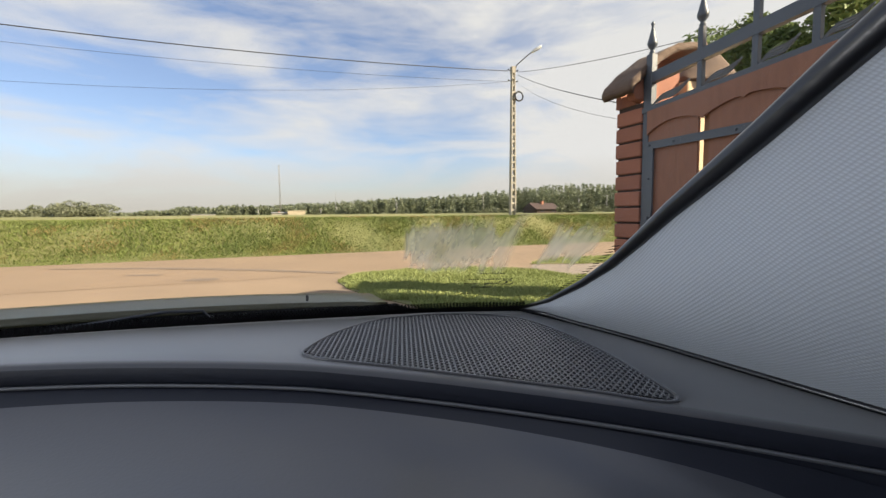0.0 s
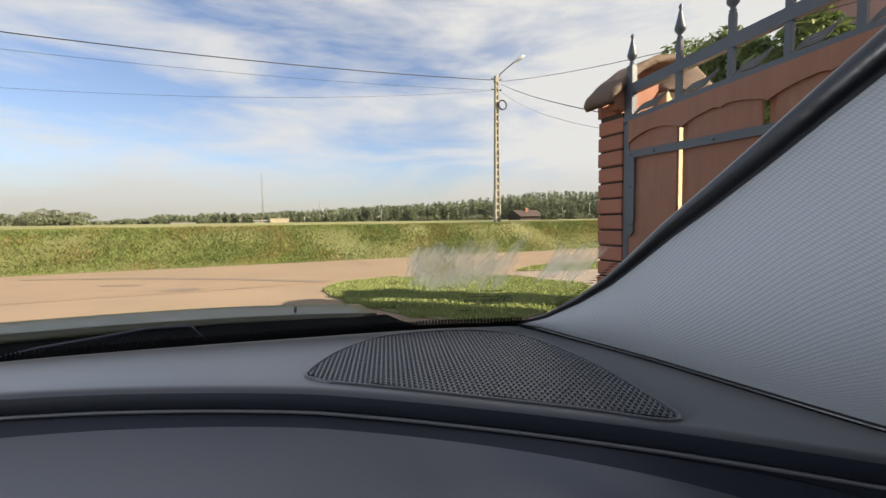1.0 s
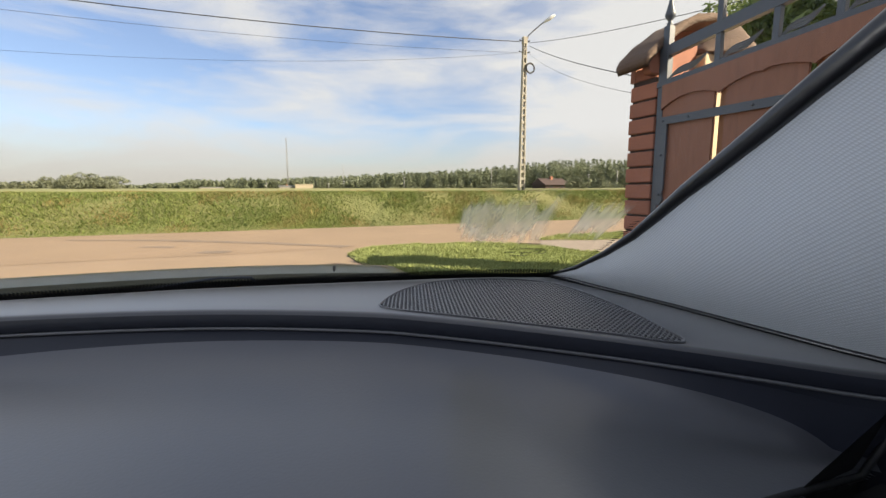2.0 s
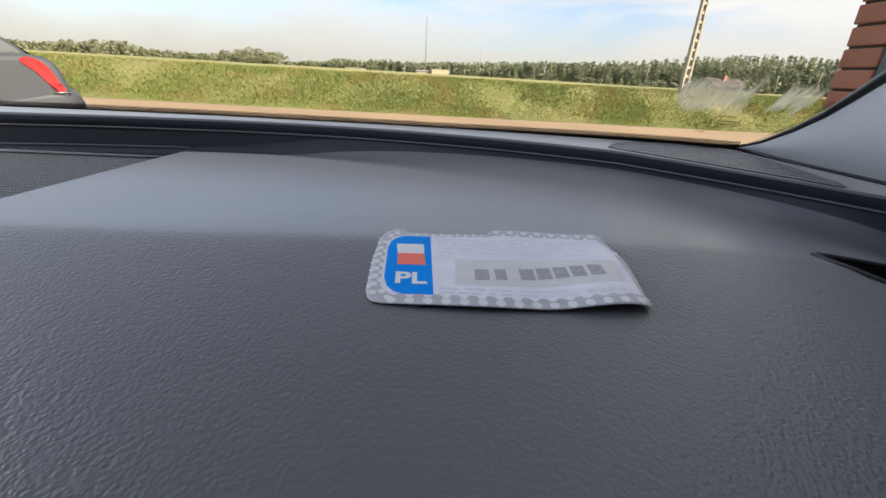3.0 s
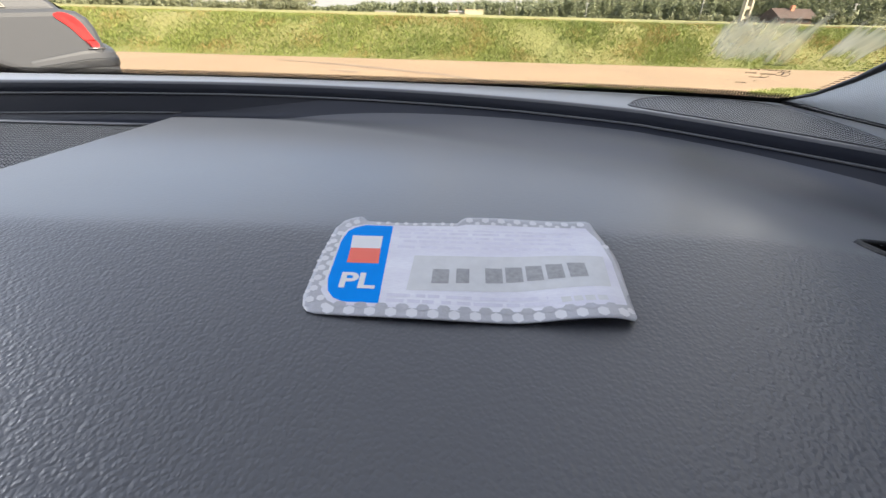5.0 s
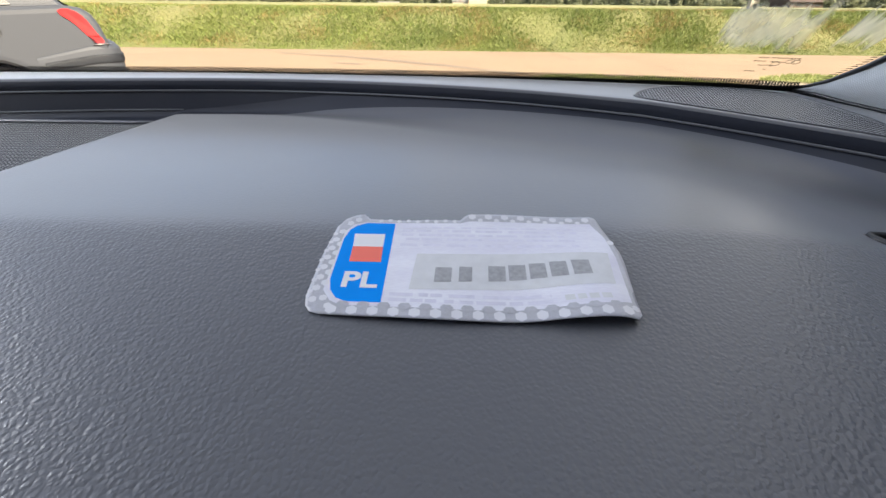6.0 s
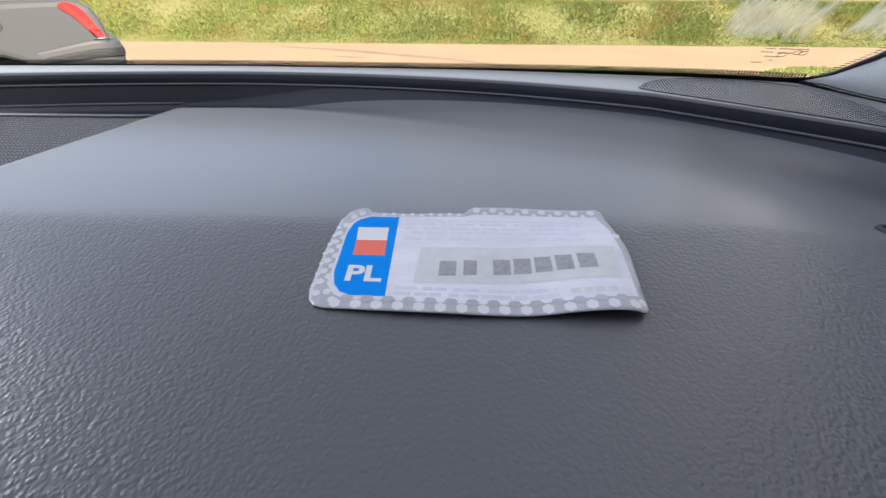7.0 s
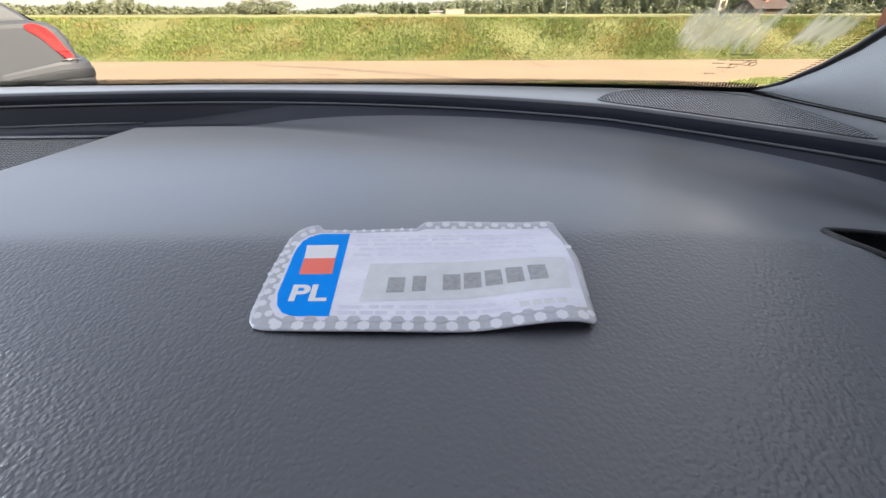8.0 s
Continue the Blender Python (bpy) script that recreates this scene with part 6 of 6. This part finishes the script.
HW, HH = 0.058, 0.0300
outline = [(-0.0535, -HH), (-0.03, -HH), (0.0, -HH), (0.03, -HH), (0.0555, -HH - 0.001), (0.0575, -HH + 0.0015), (0.0582, -0.02), (0.0605, 0.0), (0.0605, 0.006), (0.0585, 0.018), (0.0565, 0.029), (0.0545, 0.0308), (0.03, 0.0308), (0.0, 0.030),
           (-0.002, 0.0285), (-0.004, 0.0262), (-0.018, 0.0268), (-0.03, 0.0262), (-0.044, 0.0266), (-0.047, 0.0295), (-0.0505, 0.0285), (-0.0545, 0.026), (-0.0575, 0.021), (-0.0595, 0.0), (-0.060, -0.022), (-0.0590, -0.0265), (-0.0570, -0.029)]
foil = label_patch("foil", outline, 0.0, M_SHEET, sticker, "silver foil sheet", 0.002, 0.00025)
field_poly = [(-0.0545, -0.0185), (-0.051, -0.0235), (-0.047, -0.0255), (0.0, -0.0255), (0.05, -0.0245), (0.0555, -0.0235), (0.0580, 0.002), (0.0570, 0.016), (0.0535, 0.0255), (0.0, 0.0255), (-0.004, 0.0243), (-0.045, 0.0243), (-0.0505, 0.0225), (-0.0535, 0.017)]
label_patch("white_field", field_poly, 0.00006, M_STWHITE, sticker, "pearly white printed field", 0.002)
label_patch("blue_band", [(-0.0325, -0.0238), (-0.0325, 0.0236), (-0.0445, 0.0236), (-0.0485, 0.0222), (-0.0515, 0.0185), (-0.0530, 0.012), (-0.0532, -0.0125), (-0.0518, -0.0185), (-0.0490, -0.0222), (-0.0450, -0.0238)], 0.00012, M_STBLUE, sticker, "blue country band", 0.002)
label_patch("flag_white", [(-0.0482, 0.0068), (-0.0358, 0.0068), (-0.0360, 0.0155), (-0.0490, 0.0155)], 0.00018, M_STFLAG, sticker)
label_patch("flag_red", [(-0.0480, -0.0026), (-0.0354, -0.0026), (-0.0358, 0.0068), (-0.0482, 0.0068)], 0.00018, M_STRED, sticker)
label_patch("grey_panel", [(-0.0232, -0.0168), (0.0525, -0.0145), (0.0552, 0.0045), (-0.0215, 0.0030)], 0.00012, M_STGREY, sticker, "grey number panel")
for k, (a, b) in enumerate(((-0.0142, -0.0078), (-0.0050, 0.0000), (0.0062, 0.0128), (0.0140, 0.0206), (0.0220, 0.0284), (0.0300, 0.0366), (0.0386, 0.0456))):
    z0, z1 = -0.0128 + 0.0006 * k, -0.0048 + 0.0007 * k
    label_patch("dark_bar", [(a, z0), (b, z0 + 0.0003), (b + 0.0004, z1), (a + 0.0004, z1)], 0.00018, M_STDARK, sticker)
rngs = random.Random(31)
for v, u0, u1 in ((0.0212, -0.029, 0.046), (0.0185, -0.029, 0.046), (0.0155, -0.029, 0.04), (0.0125, -0.027, 0.044), (0.0085, -0.029, 0.045), (-0.0195, -0.030, 0.028), (-0.0222, -0.030, 0.028)):
    u = u0
    while u < u1:
        w = rngs.uniform(0.003, 0.012)
        label_patch("print_line", [(u, v - 0.0008), (min(u + w, u1), v - 0.0008), (min(u + w, u1), v + 0.0008), (u, v + 0.0008)], 0.00012, M_STLILAC, sticker)
        u += w + rngs.uniform(0.0006, 0.003)
for k in range(14):
    label_patch("hexagon", [(-0.0458 + k * 0.0073 + 0.0024 * math.cos(radians(60 * q)), -0.0250 + 0.0016 * math.sin(radians(60 * q))) for q in range(6)], 0.00014, M_SHEET, sticker, step=1.0)
for u0, u1 in ((0.0325, 0.036), (0.037, 0.040), (0.041, 0.0445), (0.0455, 0.049)):
    label_patch("print_line", [(u0, -0.0222), (u1, -0.0222), (u1, -0.0196), (u0, -0.0196)], 0.00012, M_STGREY, sticker)


def hexagon(cu, cv, r):
    label_patch("hexagon", [(cu + r * math.cos(radians(30 + 60 * k)), cv + r * math.sin(radians(30 + 60 * k))) for k in range(6)], 0.0001, M_STDOT, sticker, step=1.0)


for k in range(15):
    hexagon(-0.0495 + k * 0.0073, -0.0277, 0.0022)
for k in range(8):
    hexagon(0.0015 + k * 0.0072, 0.0283, 0.0018)
for c, u in enumerate((-0.0572, -0.0545)):
    for k in range(7 if c else 8):
        v = -0.0235 + k * 0.0058 + c * 0.0029
        if c == 0 or v > -0.02:
            hexagon(u + max(0, v) * 0.09 - (0.0 if v < 0.012 else -0.0012), v, 0.0017)
for u, v in ((-0.0535, -0.0225), (-0.0510, -0.0262), (-0.0490, 0.0255), (-0.0522, 0.0232), (0.0585, 0.012), (0.0560, -0.0262)):
    hexagon(u, v, 0.0016)

for k in range(7):
    hexagon(0.0050 + k * 0.0072, 0.0262, 0.0012)
for k in range(9):
    hexagon(-0.0392 + k * 0.0041, 0.0254 + 0.0004 * (k % 2), 0.0011)
for k in range(7):
    hexagon(-0.0590 + max(0, k - 3) * 0.0006, -0.0195 + k * 0.0058, 0.0011)
letters = bpy.data.curves.new("letters", "FONT")
letters.body = "PL"
letters.size = 0.0112
letters.extrude = 0.0
letters.offset = 0.00035
tob = new("letters", letters)
dg = bpy.context.evaluated_depsgraph_get()
me = bpy.data.meshes.new_from_object(tob.evaluated_get(dg))
bpy.data.objects.remove(tob)
xs_ = [v.co.x for v in me.vertices]
bm = bmesh.new()
bm.from_mesh(me)
bmesh.ops.triangulate(bm, faces=bm.faces[:])
w0, w1 = min(xs_), max(xs_)
for v in bm.verts:
    u = -0.0484 + (v.co.x - w0) / (w1 - w0) * 0.0135
    v.co = sheet(u, -0.0165 + v.co.y * 1.02, 0.0002)
put("letters_pl", bm, M_STFLAG, sticker, "white letters PL", smooth=False)
